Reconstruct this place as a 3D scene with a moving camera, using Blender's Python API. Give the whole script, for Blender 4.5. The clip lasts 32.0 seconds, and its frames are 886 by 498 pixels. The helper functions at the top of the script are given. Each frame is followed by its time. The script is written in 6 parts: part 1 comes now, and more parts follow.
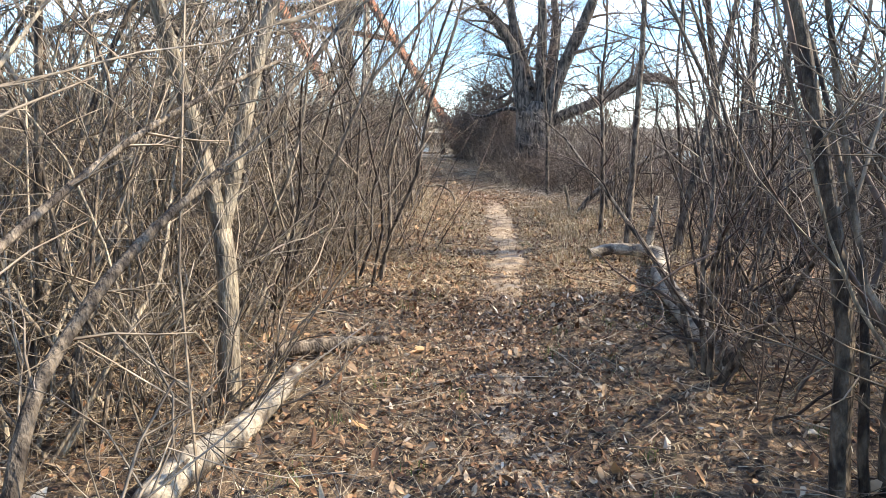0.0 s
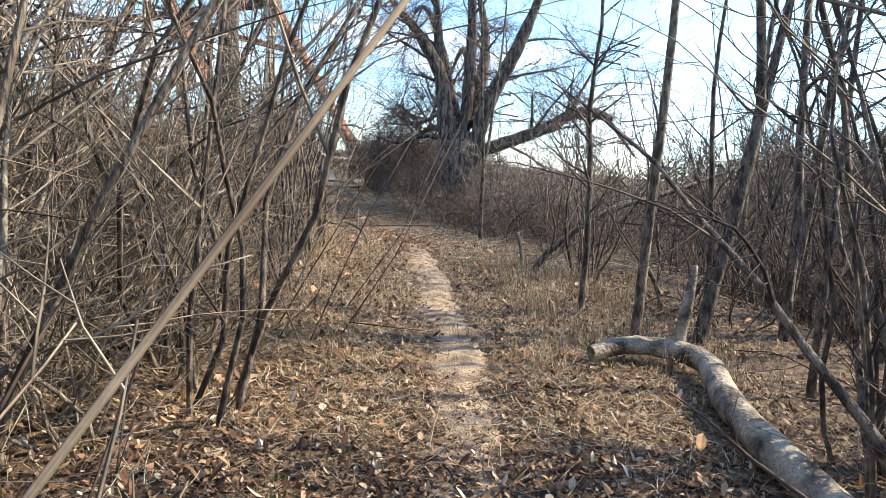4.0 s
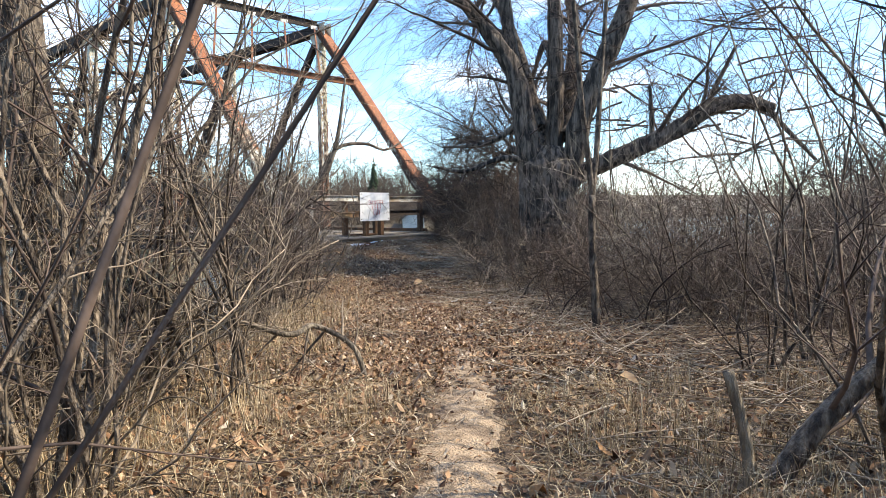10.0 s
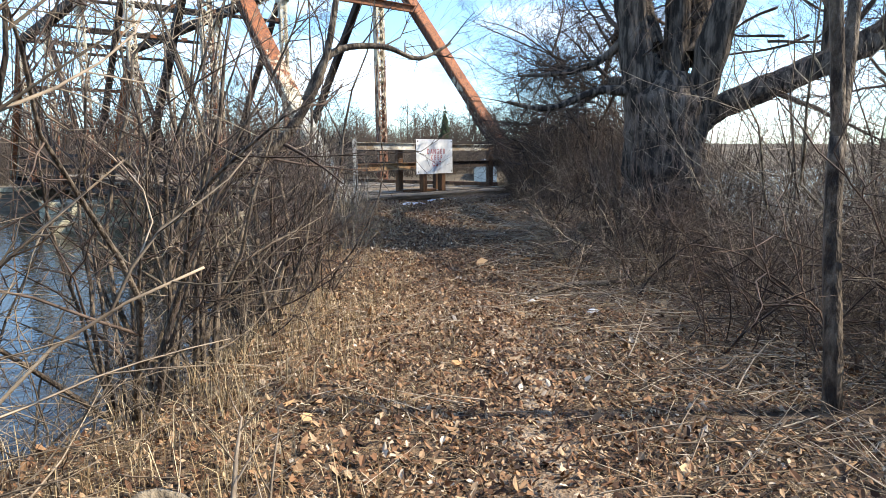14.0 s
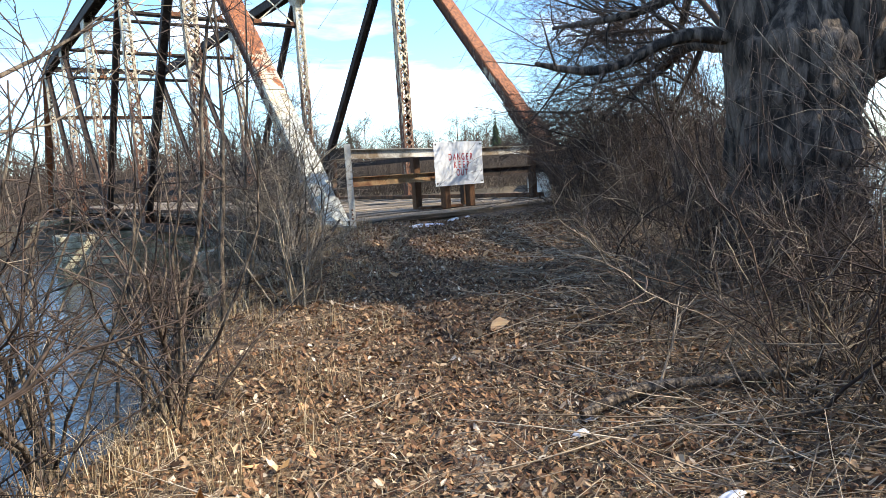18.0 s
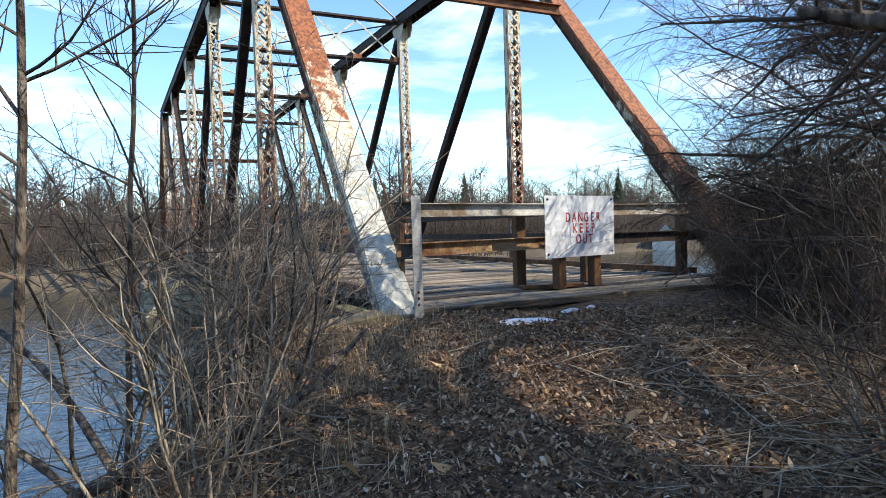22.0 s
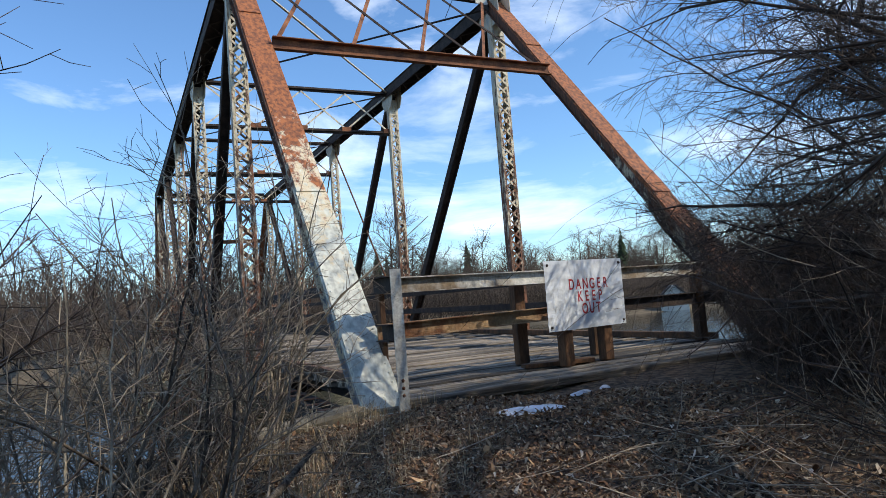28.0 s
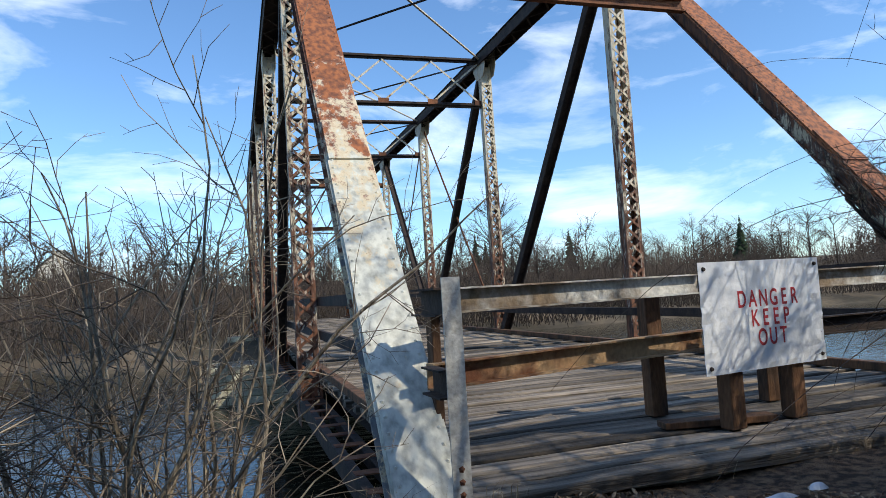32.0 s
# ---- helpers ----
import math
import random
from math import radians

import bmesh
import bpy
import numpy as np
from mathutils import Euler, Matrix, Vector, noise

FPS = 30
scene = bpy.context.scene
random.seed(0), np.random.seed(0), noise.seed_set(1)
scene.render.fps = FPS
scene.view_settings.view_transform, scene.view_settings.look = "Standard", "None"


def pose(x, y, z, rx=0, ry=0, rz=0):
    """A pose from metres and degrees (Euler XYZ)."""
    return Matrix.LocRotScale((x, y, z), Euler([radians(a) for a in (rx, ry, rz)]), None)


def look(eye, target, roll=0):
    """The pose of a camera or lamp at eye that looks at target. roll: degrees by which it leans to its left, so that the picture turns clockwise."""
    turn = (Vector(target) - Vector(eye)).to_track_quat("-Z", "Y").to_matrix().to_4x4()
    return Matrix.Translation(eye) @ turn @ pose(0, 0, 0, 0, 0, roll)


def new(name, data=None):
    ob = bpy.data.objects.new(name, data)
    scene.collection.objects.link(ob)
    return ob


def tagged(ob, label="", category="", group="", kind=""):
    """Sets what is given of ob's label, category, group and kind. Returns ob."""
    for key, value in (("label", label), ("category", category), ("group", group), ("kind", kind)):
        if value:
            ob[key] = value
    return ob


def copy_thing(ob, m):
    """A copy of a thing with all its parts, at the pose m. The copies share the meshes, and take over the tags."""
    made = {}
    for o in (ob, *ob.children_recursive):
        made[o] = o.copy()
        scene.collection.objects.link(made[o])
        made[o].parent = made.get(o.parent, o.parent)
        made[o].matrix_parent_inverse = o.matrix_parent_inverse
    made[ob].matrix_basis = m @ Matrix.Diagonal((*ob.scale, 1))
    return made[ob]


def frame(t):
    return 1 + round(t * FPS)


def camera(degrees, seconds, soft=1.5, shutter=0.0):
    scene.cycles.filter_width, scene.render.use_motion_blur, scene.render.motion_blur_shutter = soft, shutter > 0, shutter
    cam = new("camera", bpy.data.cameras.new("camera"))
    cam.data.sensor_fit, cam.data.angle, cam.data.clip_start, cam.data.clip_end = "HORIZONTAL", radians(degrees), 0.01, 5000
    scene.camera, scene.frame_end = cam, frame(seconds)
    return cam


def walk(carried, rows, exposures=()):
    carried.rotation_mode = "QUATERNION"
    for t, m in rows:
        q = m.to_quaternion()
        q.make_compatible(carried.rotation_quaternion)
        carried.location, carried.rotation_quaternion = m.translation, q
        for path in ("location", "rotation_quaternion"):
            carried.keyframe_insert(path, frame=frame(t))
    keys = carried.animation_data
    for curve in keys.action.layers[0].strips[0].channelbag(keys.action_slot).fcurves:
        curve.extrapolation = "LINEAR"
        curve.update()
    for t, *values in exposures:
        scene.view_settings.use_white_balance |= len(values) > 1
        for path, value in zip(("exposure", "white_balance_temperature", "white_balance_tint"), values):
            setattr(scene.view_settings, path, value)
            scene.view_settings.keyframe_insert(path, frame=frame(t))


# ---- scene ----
PATH = [
    (0, (-17.232, -18.792, 0.927), (-15.775, -17.464, 0.588), 0.6),
    (0.5, (-17.008, -18.512, 0.947), (-15.557, -17.175, 0.624), 1.6),
    (1, (-16.777, -18.312, 0.927), (-15.344, -16.953, 0.614), -0.8),
    (1.5, (-16.41, -18.105, 0.904), (-14.943, -16.788, 0.567), 0.2),
    (2, (-16.186, -17.871, 0.892), (-14.727, -16.522, 0.669), 2.0),
    (2.5, (-15.941, -17.624, 0.882), (-14.416, -16.355, 0.632), 1.9),
    (3, (-15.613, -17.299, 0.847), (-14.154, -15.946, 0.647), 2.1),
    (3.5, (-15.302, -16.943, 0.836), (-13.781, -15.657, 0.652), 4.8),
    (4, (-15.003, -16.621, 0.809), (-13.356, -15.51, 0.577), 4.2),
    (4.5, (-14.577, -16.335, 0.796), (-12.939, -15.215, 0.547), 3.2),
    (6.5, (-12.622, -15.586, 0.756), (-11.098, -14.314, 0.512), -1.8),
    (7, (-12.276, -15.328, 0.77), (-10.643, -14.21, 0.478), -1.3),
    (7.5, (-11.889, -15.044, 0.753), (-10.376, -13.764, 0.486), -0.5),
    (8, (-11.571, -14.736, 0.761), (-10.098, -13.407, 0.511), -0.4),
    (8.5, (-11.255, -14.475, 0.757), (-9.782, -13.14, 0.538), -1.4),
    (9, (-10.926, -14.254, 0.816), (-9.455, -12.916, 0.599), -1.3),
    (9.5, (-10.63, -13.997, 0.83), (-9.06, -12.763, 0.714), 0.9),
    (10, (-10.306, -13.67, 0.809), (-8.841, -12.314, 0.683), -0.9),
    (10.5, (-9.941, -13.375, 0.8), (-8.522, -11.974, 0.655), -0.5),
    (11, (-9.655, -13.074, 0.81), (-8.115, -11.822, 0.567), -1.0),
    (11.5, (-9.296, -12.772, 0.803), (-7.793, -11.474, 0.564), -1.6),
    (12, (-8.959, -12.446, 0.803), (-7.434, -11.175, 0.56), 0.8),
    (12.5, (-8.688, -12.142, 0.816), (-7.158, -10.878, 0.564), 0.5),
    (13, (-8.364, -11.895, 0.816), (-6.969, -10.487, 0.547), 1.1),
    (13.5, (-8.087, -11.599, 0.836), (-6.616, -10.282, 0.516), 0.9),
    (14, (-7.819, -11.348, 0.832), (-6.521, -9.851, 0.559), -0.8),
    (14.5, (-7.511, -11.173, 0.851), (-6.33, -9.582, 0.582), -1.7),
    (16.5, (-6.179, -10.153, 0.684), (-4.988, -8.571, 0.402), -1.2),
    (17, (-5.774, -9.817, 0.67), (-4.662, -8.172, 0.436), -2.7),
    (17.5, (-5.398, -9.456, 0.671), (-4.244, -7.834, 0.476), -1.7),
    (18, (-5.091, -9.063, 0.667), (-3.927, -7.452, 0.443), -3.7),
    (18.5, (-4.723, -8.673, 0.678), (-3.727, -6.957, 0.426), -3.2),
    (19, (-4.449, -8.325, 0.676), (-3.349, -6.672, 0.431), -3.3),
    (19.5, (-4.189, -7.944, 0.695), (-3.204, -6.214, 0.503), -4.1),
    (20, (-3.879, -7.58, 0.737), (-2.946, -5.824, 0.521), -3.7),
    (20.5, (-3.664, -7.196, 0.764), (-2.647, -5.491, 0.525), -2.7),
    (21, (-3.351, -6.832, 0.791), (-2.524, -5.041, 0.466), -3.7),
    (21.5, (-3.104, -6.499, 0.814), (-2.278, -4.688, 0.623), -2.8),
    (22, (-2.892, -6.151, 0.875), (-2.008, -4.359, 0.812), -1.7),
    (22.5, (-2.651, -5.846, 0.92), (-1.905, -4.001, 1.113), -0.6),
    (23, (-2.47, -5.612, 0.972), (-1.681, -3.794, 1.237), -0.4),
    (23.5, (-2.408, -5.458, 1.032), (-1.459, -3.734, 1.386), -2.4),
    (24, (-2.363, -5.45, 1.041), (-1.412, -3.74, 1.452), -2.7),
    (24.5, (-2.342, -5.467, 1.028), (-1.403, -3.75, 1.441), -2.9),
    (26.5, (-2.417, -5.367, 0.953), (-1.629, -3.561, 1.295), -2.9),
    (27, (-2.445, -5.378, 0.935), (-1.799, -3.505, 1.208), -3.1),
    (27.5, (-2.364, -5.39, 0.915), (-1.676, -3.521, 1.093), -3.4),
    (28, (-2.285, -5.384, 0.914), (-1.406, -3.594, 1.063), -4.5),
    (28.5, (-2.227, -5.308, 0.899), (-1.319, -3.527, 0.976), -4.2),
    (29, (-2.199, -5.114, 0.916), (-1.276, -3.349, 1.086), -4.2),
    (29.5, (-2.097, -4.845, 0.899), (-1.063, -3.135, 0.98), -4.1),
    (30, (-1.832, -4.47, 0.928), (-0.848, -2.729, 0.918), -3.9),
    (30.5, (-1.593, -4.09, 0.966), (-0.661, -2.323, 1.061), -3.3),
    (31, (-1.442, -3.731, 1.03), (-0.457, -1.99, 1.069), -4.6),
    (31.5, (-1.186, -3.358, 1.089), (-0.469, -1.491, 1.117), -3.6),
    (32, (-1.041, -3.002, 1.149), (-0.443, -1.098, 1.282), -3.5),
]
EXPOSURES = [(0.0, 1.75, 6800, 10), (4.0, 1.55, 6900, 10), (7.0, 1.35, 6900, 10), (11.0, 1.25, 7000, 10), (14.0, 1.2, 6900, 10), (17.0, 1.2, 6900, 10), (21.6, 1.15, 6900, 10), (22.7, 0.32, 6450, 9), (32.0, 0.26, 6450, 9)]
cam = camera(67.1, 32.0, 0.8)
walk(cam, [(t, look(eye, aim, roll)) for t, eye, aim, roll in PATH], EXPOSURES)

# ---- light ----
SUN_EL, SUN_AZ = 40.0, 134.0
world = bpy.data.worlds.new("world")
scene.world = world
world.use_nodes = True
wt = world.node_tree
sky = wt.nodes.new("ShaderNodeTexSky")
sky.sky_type, sky.sun_disc = "NISHITA", False
sky.sun_elevation, sky.sun_rotation = radians(SUN_EL), radians(SUN_AZ)
sky.air_density, sky.dust_density, sky.ozone_density = 1.0, 0.3, 2.5
# thin drifting clouds over the blue
coord = wt.nodes.new("ShaderNodeTexCoord")
stretch = wt.nodes.new("ShaderNodeMapping")
stretch.inputs["Scale"].default_value = (2.2, 2.2, 7.0)
stretch.inputs["Rotation"].default_value = (0.15, 0.1, 0.6)
puffs = wt.nodes.new("ShaderNodeTexNoise")
puffs.inputs["Scale"].default_value, puffs.inputs["Detail"].default_value, puffs.inputs["Roughness"].default_value = 1.6, 7.0, 0.58
puffs.inputs["Distortion"].default_value = 0.4
fade = wt.nodes.new("ShaderNodeValToRGB")
fade.color_ramp.elements[0].position, fade.color_ramp.elements[0].color = 0.5, (0, 0, 0, 1)
fade.color_ramp.elements[1].position, fade.color_ramp.elements[1].color = 0.8, (0.6, 0.6, 0.6, 1)
over = wt.nodes.new("ShaderNodeMixRGB")
over.inputs["Color2"].default_value = (11.0, 11.4, 12.0, 1)
wt.links.new(coord.outputs["Generated"], stretch.inputs["Vector"])
wt.links.new(stretch.outputs["Vector"], puffs.inputs["Vector"])
wt.links.new(puffs.outputs["Fac"], fade.inputs["Fac"])
wt.links.new(fade.outputs["Color"], over.inputs["Fac"])
clear = wt.nodes.new("ShaderNodeMixRGB")
clear.blend_type, clear.inputs["Fac"].default_value, clear.inputs["Color2"].default_value = "MULTIPLY", 1.0, (0.78, 0.99, 1.17, 1)
wt.links.new(sky.outputs["Color"], clear.inputs["Color1"])
wt.links.new(clear.outputs["Color"], over.inputs["Color1"])
wt.links.new(over.outputs["Color"], wt.nodes["Background"].inputs["Color"])
wt.nodes["Background"].inputs["Strength"].default_value = 0.15
sun = new("sun", bpy.data.lights.new("sun", "SUN"))
sun.data.energy, sun.data.angle, sun.data.color = 3.8, radians(0.5), (1.0, 0.9, 0.74)
sun.matrix_world = look((0, 0, 0), (-math.sin(radians(SUN_AZ)) * math.cos(radians(SUN_EL)), -math.cos(radians(SUN_AZ)) * math.cos(radians(SUN_EL)), -math.sin(radians(SUN_EL))))


# ---- materials ----
def material(name, base, second=None, scale=6.0, rough=0.85, metal=0.0, bump=0.3, fine=40.0, mix=(0.35, 0.65), spread=0.0, stretch_z=1.0, island=0.0, stretch=None):
    """Two-tone noise material with a second, finer grain, relief, and brightness varied by object (spread) or loose piece (island)."""
    m = bpy.data.materials.new(name)
    m.use_nodes = True
    t = m.node_tree
    b = t.nodes["Principled BSDF"]
    b.inputs["Roughness"].default_value, b.inputs["Metallic"].default_value = rough, metal
    b.inputs["Specular IOR Level"].default_value = 0.3
    second = second or tuple(c * 0.55 for c in base)
    co = t.nodes.new("ShaderNodeTexCoord")
    mp = t.nodes.new("ShaderNodeMapping")
    mp.inputs["Scale"].default_value = stretch or (1, 1, stretch_z)
    t.links.new(co.outputs["Object"], mp.inputs["Vector"])
    big = t.nodes.new("ShaderNodeTexNoise")
    big.inputs["Scale"].default_value, big.inputs["Detail"].default_value = scale, 5
    small = t.nodes.new("ShaderNodeTexNoise")
    small.inputs["Scale"].default_value, small.inputs["Detail"].default_value = fine, 3
    for n in (big, small):
        t.links.new(mp.outputs["Vector"], n.inputs["Vector"])
    ramp = t.nodes.new("ShaderNodeValToRGB")
    ramp.color_ramp.elements[0].position, ramp.color_ramp.elements[0].color = mix[0], (*second, 1)
    ramp.color_ramp.elements[1].position, ramp.color_ramp.elements[1].color = mix[1], (*base, 1)
    t.links.new(big.outputs["Fac"], ramp.inputs["Fac"])
    grain = t.nodes.new("ShaderNodeMixRGB")
    grain.blend_type = "OVERLAY"
    grain.inputs["Fac"].default_value = 0.55
    t.links.new(ramp.outputs["Color"], grain.inputs["Color1"])
    t.links.new(small.outputs["Fac"], grain.inputs["Color2"])
    out = grain.outputs["Color"]
    if spread or island:
        hsv = t.nodes.new("ShaderNodeHueSaturation")
        rng = t.nodes.new("ShaderNodeMapRange")
        k = spread or island
        rng.inputs["To Min"].default_value, rng.inputs["To Max"].default_value = 1 - k, 1 + k
        src = t.nodes.new("ShaderNodeObjectInfo" if spread else "ShaderNodeNewGeometry")
        t.links.new(src.outputs["Random" if spread else "Random Per Island"], rng.inputs["Value"])
        t.links.new(rng.outputs["Result"], hsv.inputs["Value"])
        t.links.new(out, hsv.inputs["Color"])
        out = hsv.outputs["Color"]
    t.links.new(out, b.inputs["Base Color"])
    if bump:
        bp = t.nodes.new("ShaderNodeBump")
        bp.inputs["Strength"].default_value, bp.inputs["Distance"].default_value = bump, 0.02
        t.links.new(small.outputs["Fac"], bp.inputs["Height"])
        t.links.new(bp.outputs["Normal"], b.inputs["Normal"])
    return m


def palette(name, stops, rough=0.8, bump=0.0):
    """Colour picked for each loose piece from a ramp of stops, with a little grain."""
    m = bpy.data.materials.new(name)
    m.use_nodes = True
    t = m.node_tree
    b = t.nodes["Principled BSDF"]
    b.inputs["Roughness"].default_value = rough
    b.inputs["Specular IOR Level"].default_value = 0.25
    g = t.nodes.new("ShaderNodeNewGeometry")
    ramp = t.nodes.new("ShaderNodeValToRGB")
    els = ramp.color_ramp.elements
    while len(els) < len(stops):
        els.new(0.5)
    for e, (p, c) in zip(els, stops):
        e.position, e.color = p, (*c, 1)
    t.links.new(g.outputs["Random Per Island"], ramp.inputs["Fac"])
    n = t.nodes.new("ShaderNodeTexNoise")
    n.inputs["Scale"].default_value = 60.0
    mx = t.nodes.new("ShaderNodeMixRGB")
    mx.blend_type, mx.inputs["Fac"].default_value = "OVERLAY", 0.4
    t.links.new(ramp.outputs["Color"], mx.inputs["Color1"])
    t.links.new(n.outputs["Fac"], mx.inputs["Color2"])
    t.links.new(mx.outputs["Color"], b.inputs["Base Color"])
    return m


def rust_paint(name, paint, rust, dark, low, high, axis=2, scale=1.6):
    """Old silver paint that gives way to rust from height low to height high, with flaked edges and streaks."""
    m = bpy.data.materials.new(name)
    m.use_nodes = True
    t = m.node_tree
    b = t.nodes["Principled BSDF"]
    b.inputs["Roughness"].default_value = 0.72
    b.inputs["Specular IOR Level"].default_value = 0.35
    g = t.nodes.new("ShaderNodeNewGeometry")
    sep = t.nodes.new("ShaderNodeSeparateXYZ")
    t.links.new(g.outputs["Position"], sep.inputs["Vector"])
    rise = t.nodes.new("ShaderNodeMapRange")
    rise.inputs["From Min"].default_value, rise.inputs["From Max"].default_value = low, high
    rise.inputs["To Min"].default_value, rise.inputs["To Max"].default_value = 0.26, 0.76
    t.links.new(sep.outputs["XYZ"[axis]], rise.inputs["Value"])
    mp = t.nodes.new("ShaderNodeMapping")
    mp.inputs["Scale"].default_value = (3.4, 3.4, 0.9)
    t.links.new(g.outputs["Position"], mp.inputs["Vector"])
    n = t.nodes.new("ShaderNodeTexNoise")
    n.inputs["Scale"].default_value, n.inputs["Detail"].default_value, n.inputs["Roughness"].default_value = scale, 12, 0.72
    t.links.new(mp.outputs["Vector"], n.inputs["Vector"])
    sub = t.nodes.new("ShaderNodeMath")
    sub.operation = "SUBTRACT"
    t.links.new(rise.outputs["Result"], sub.inputs[0])
    t.links.new(n.outputs["Fac"], sub.inputs[1])
    edge = t.nodes.new("ShaderNodeMapRange")
    edge.inputs["From Min"].default_value, edge.inputs["From Max"].default_value = -0.03, 0.05
    t.links.new(sub.outputs["Value"], edge.inputs["Value"])
    n2 = t.nodes.new("ShaderNodeTexNoise")
    n2.inputs["Scale"].default_value, n2.inputs["Detail"].default_value = 5.0, 8
    t.links.new(mp.outputs["Vector"], n2.inputs["Vector"])
    ramp = t.nodes.new("ShaderNodeValToRGB")
    ramp.color_ramp.elements[0].position, ramp.color_ramp.elements[0].color = 0.36, (*dark, 1)
    ramp.color_ramp.elements[1].position, ramp.color_ramp.elements[1].color = 0.62, (*rust, 1)
    t.links.new(n2.outputs["Fac"], ramp.inputs["Fac"])
    pr = t.nodes.new("ShaderNodeValToRGB")
    pr.color_ramp.elements[0].position, pr.color_ramp.elements[0].color = 0.3, (*(c * 0.55 for c in paint), 1)
    pr.color_ramp.elements[1].position, pr.color_ramp.elements[1].color = 0.6, (*paint, 1)
    t.links.new(n2.outputs["Fac"], pr.inputs["Fac"])
    # cream primer shows along the edge of the flaking
    shift = t.nodes.new("ShaderNodeMath")
    shift.operation, shift.inputs[1].default_value = "ADD", 0.5
    t.links.new(sub.outputs["Value"], shift.inputs[0])
    rim = t.nodes.new("ShaderNodeValToRGB")
    els = rim.color_ramp.elements
    els[0].position, els[0].color = 0.38, (0, 0, 0, 1)
    els[1].position, els[1].color = 0.52, (0, 0, 0, 1)
    for p in (0.44, 0.495):
        els.new(p).color = (0.85, 0.85, 0.85, 1)
    t.links.new(shift.outputs["Value"], rim.inputs["Fac"])
    primer = t.nodes.new("ShaderNodeMixRGB")
    primer.inputs["Color2"].default_value = (0.6, 0.5, 0.33, 1)
    t.links.new(rim.outputs["Color"], primer.inputs["Fac"])
    t.links.new(pr.outputs["Color"], primer.inputs["Color1"])
    mx = t.nodes.new("ShaderNodeMixRGB")
    t.links.new(edge.outputs["Result"], mx.inputs["Fac"])
    t.links.new(primer.outputs["Color"], mx.inputs["Color1"])
    t.links.new(ramp.outputs["Color"], mx.inputs["Color2"])
    t.links.new(mx.outputs["Color"], b.inputs["Base Color"])
    bp = t.nodes.new("ShaderNodeBump")
    bp.inputs["Strength"].default_value, bp.inputs["Distance"].default_value = 0.35, 0.01
    t.links.new(n2.outputs["Fac"], bp.inputs["Height"])
    t.links.new(bp.outputs["Normal"], b.inputs["Normal"])
    return m


def water_material():
    m = bpy.data.materials.new("river_water")
    m.use_nodes = True
    t = m.node_tree
    b = t.nodes["Principled BSDF"]
    b.inputs["Base Color"].default_value = (0.022, 0.022, 0.014, 1)
    b.inputs["Roughness"].default_value, b.inputs["IOR"].default_value = 0.03, 1.33
    b.inputs["Specular IOR Level"].default_value = 0.6
    g = t.nodes.new("ShaderNodeNewGeometry")
    mp = t.nodes.new("ShaderNodeMapping")
    mp.inputs["Scale"].default_value = (1.0, 2.2, 1.0)
    t.links.new(g.outputs["Position"], mp.inputs["Vector"])
    n = t.nodes.new("ShaderNodeTexNoise")
    n.inputs["Scale"].default_value, n.inputs["Detail"].default_value = 1.6, 4
    t.links.new(mp.outputs["Vector"], n.inputs["Vector"])
    bp = t.nodes.new("ShaderNodeBump")
    bp.inputs["Strength"].default_value, bp.inputs["Distance"].default_value = 0.35, 0.08
    t.links.new(n.outputs["Fac"], bp.inputs["Height"])
    t.links.new(bp.outputs["Normal"], b.inputs["Normal"])
    return m


M_SOIL = material("soil", (0.2, 0.135, 0.083), (0.045, 0.031, 0.022), scale=14, rough=0.95, bump=1.0, fine=95, mix=(0.4, 0.62))
M_PATH = material("trodden_dirt", (0.4, 0.3, 0.2), (0.17, 0.12, 0.08), scale=7.0, rough=0.95, bump=1.0, fine=70, mix=(0.36, 0.6))
M_BANK = material("far_bank_soil", (0.15, 0.115, 0.075), (0.07, 0.058, 0.038), scale=0.25, rough=0.95, bump=0.4, fine=2.5)
M_WATER = water_material()
M_BARK = material("bark", (0.19, 0.15, 0.11), (0.045, 0.034, 0.026), scale=20, bump=1.0, fine=70, stretch_z=0.4, spread=0.3, mix=(0.42, 0.6))
M_BARK_PALE = material("pale_bark", (0.32, 0.265, 0.19), (0.11, 0.088, 0.065), scale=16, bump=1.0, fine=60, stretch_z=0.3, spread=0.25, mix=(0.4, 0.6))
M_BARK_DARK = material("willow_bark", (0.145, 0.112, 0.087), (0.025, 0.019, 0.015), scale=13, bump=1.0, fine=36, stretch_z=0.2, mix=(0.42, 0.6))
M_TWIG = material("twig_bark", (0.29, 0.233, 0.17), (0.1, 0.076, 0.055), scale=3, bump=0.2, fine=30, island=0.5)
M_TWIG_DARK = material("dark_twig_bark", (0.12, 0.085, 0.066), (0.045, 0.032, 0.026), scale=3, bump=0.2, fine=30, island=0.5)
M_DEADWOOD = material("bleached_deadwood", (0.36, 0.305, 0.23), (0.07, 0.053, 0.04), scale=5, bump=1.0, fine=38, stretch_z=1, mix=(0.4, 0.6))
M_LEAF = palette("fallen_leaves", [(0.0, (0.05, 0.03, 0.02)), (0.25, (0.12, 0.06, 0.032)), (0.5, (0.23, 0.12, 0.062)), (0.75, (0.33, 0.205, 0.112)), (0.94, (0.45, 0.33, 0.21)), (1.0, (0.66, 0.57, 0.45))], rough=0.7)
M_OAKLEAF = palette("tan_oak_leaves", [(0.0, (0.42, 0.23, 0.1)), (0.5, (0.55, 0.33, 0.16)), (1.0, (0.66, 0.46, 0.26))], rough=0.65)
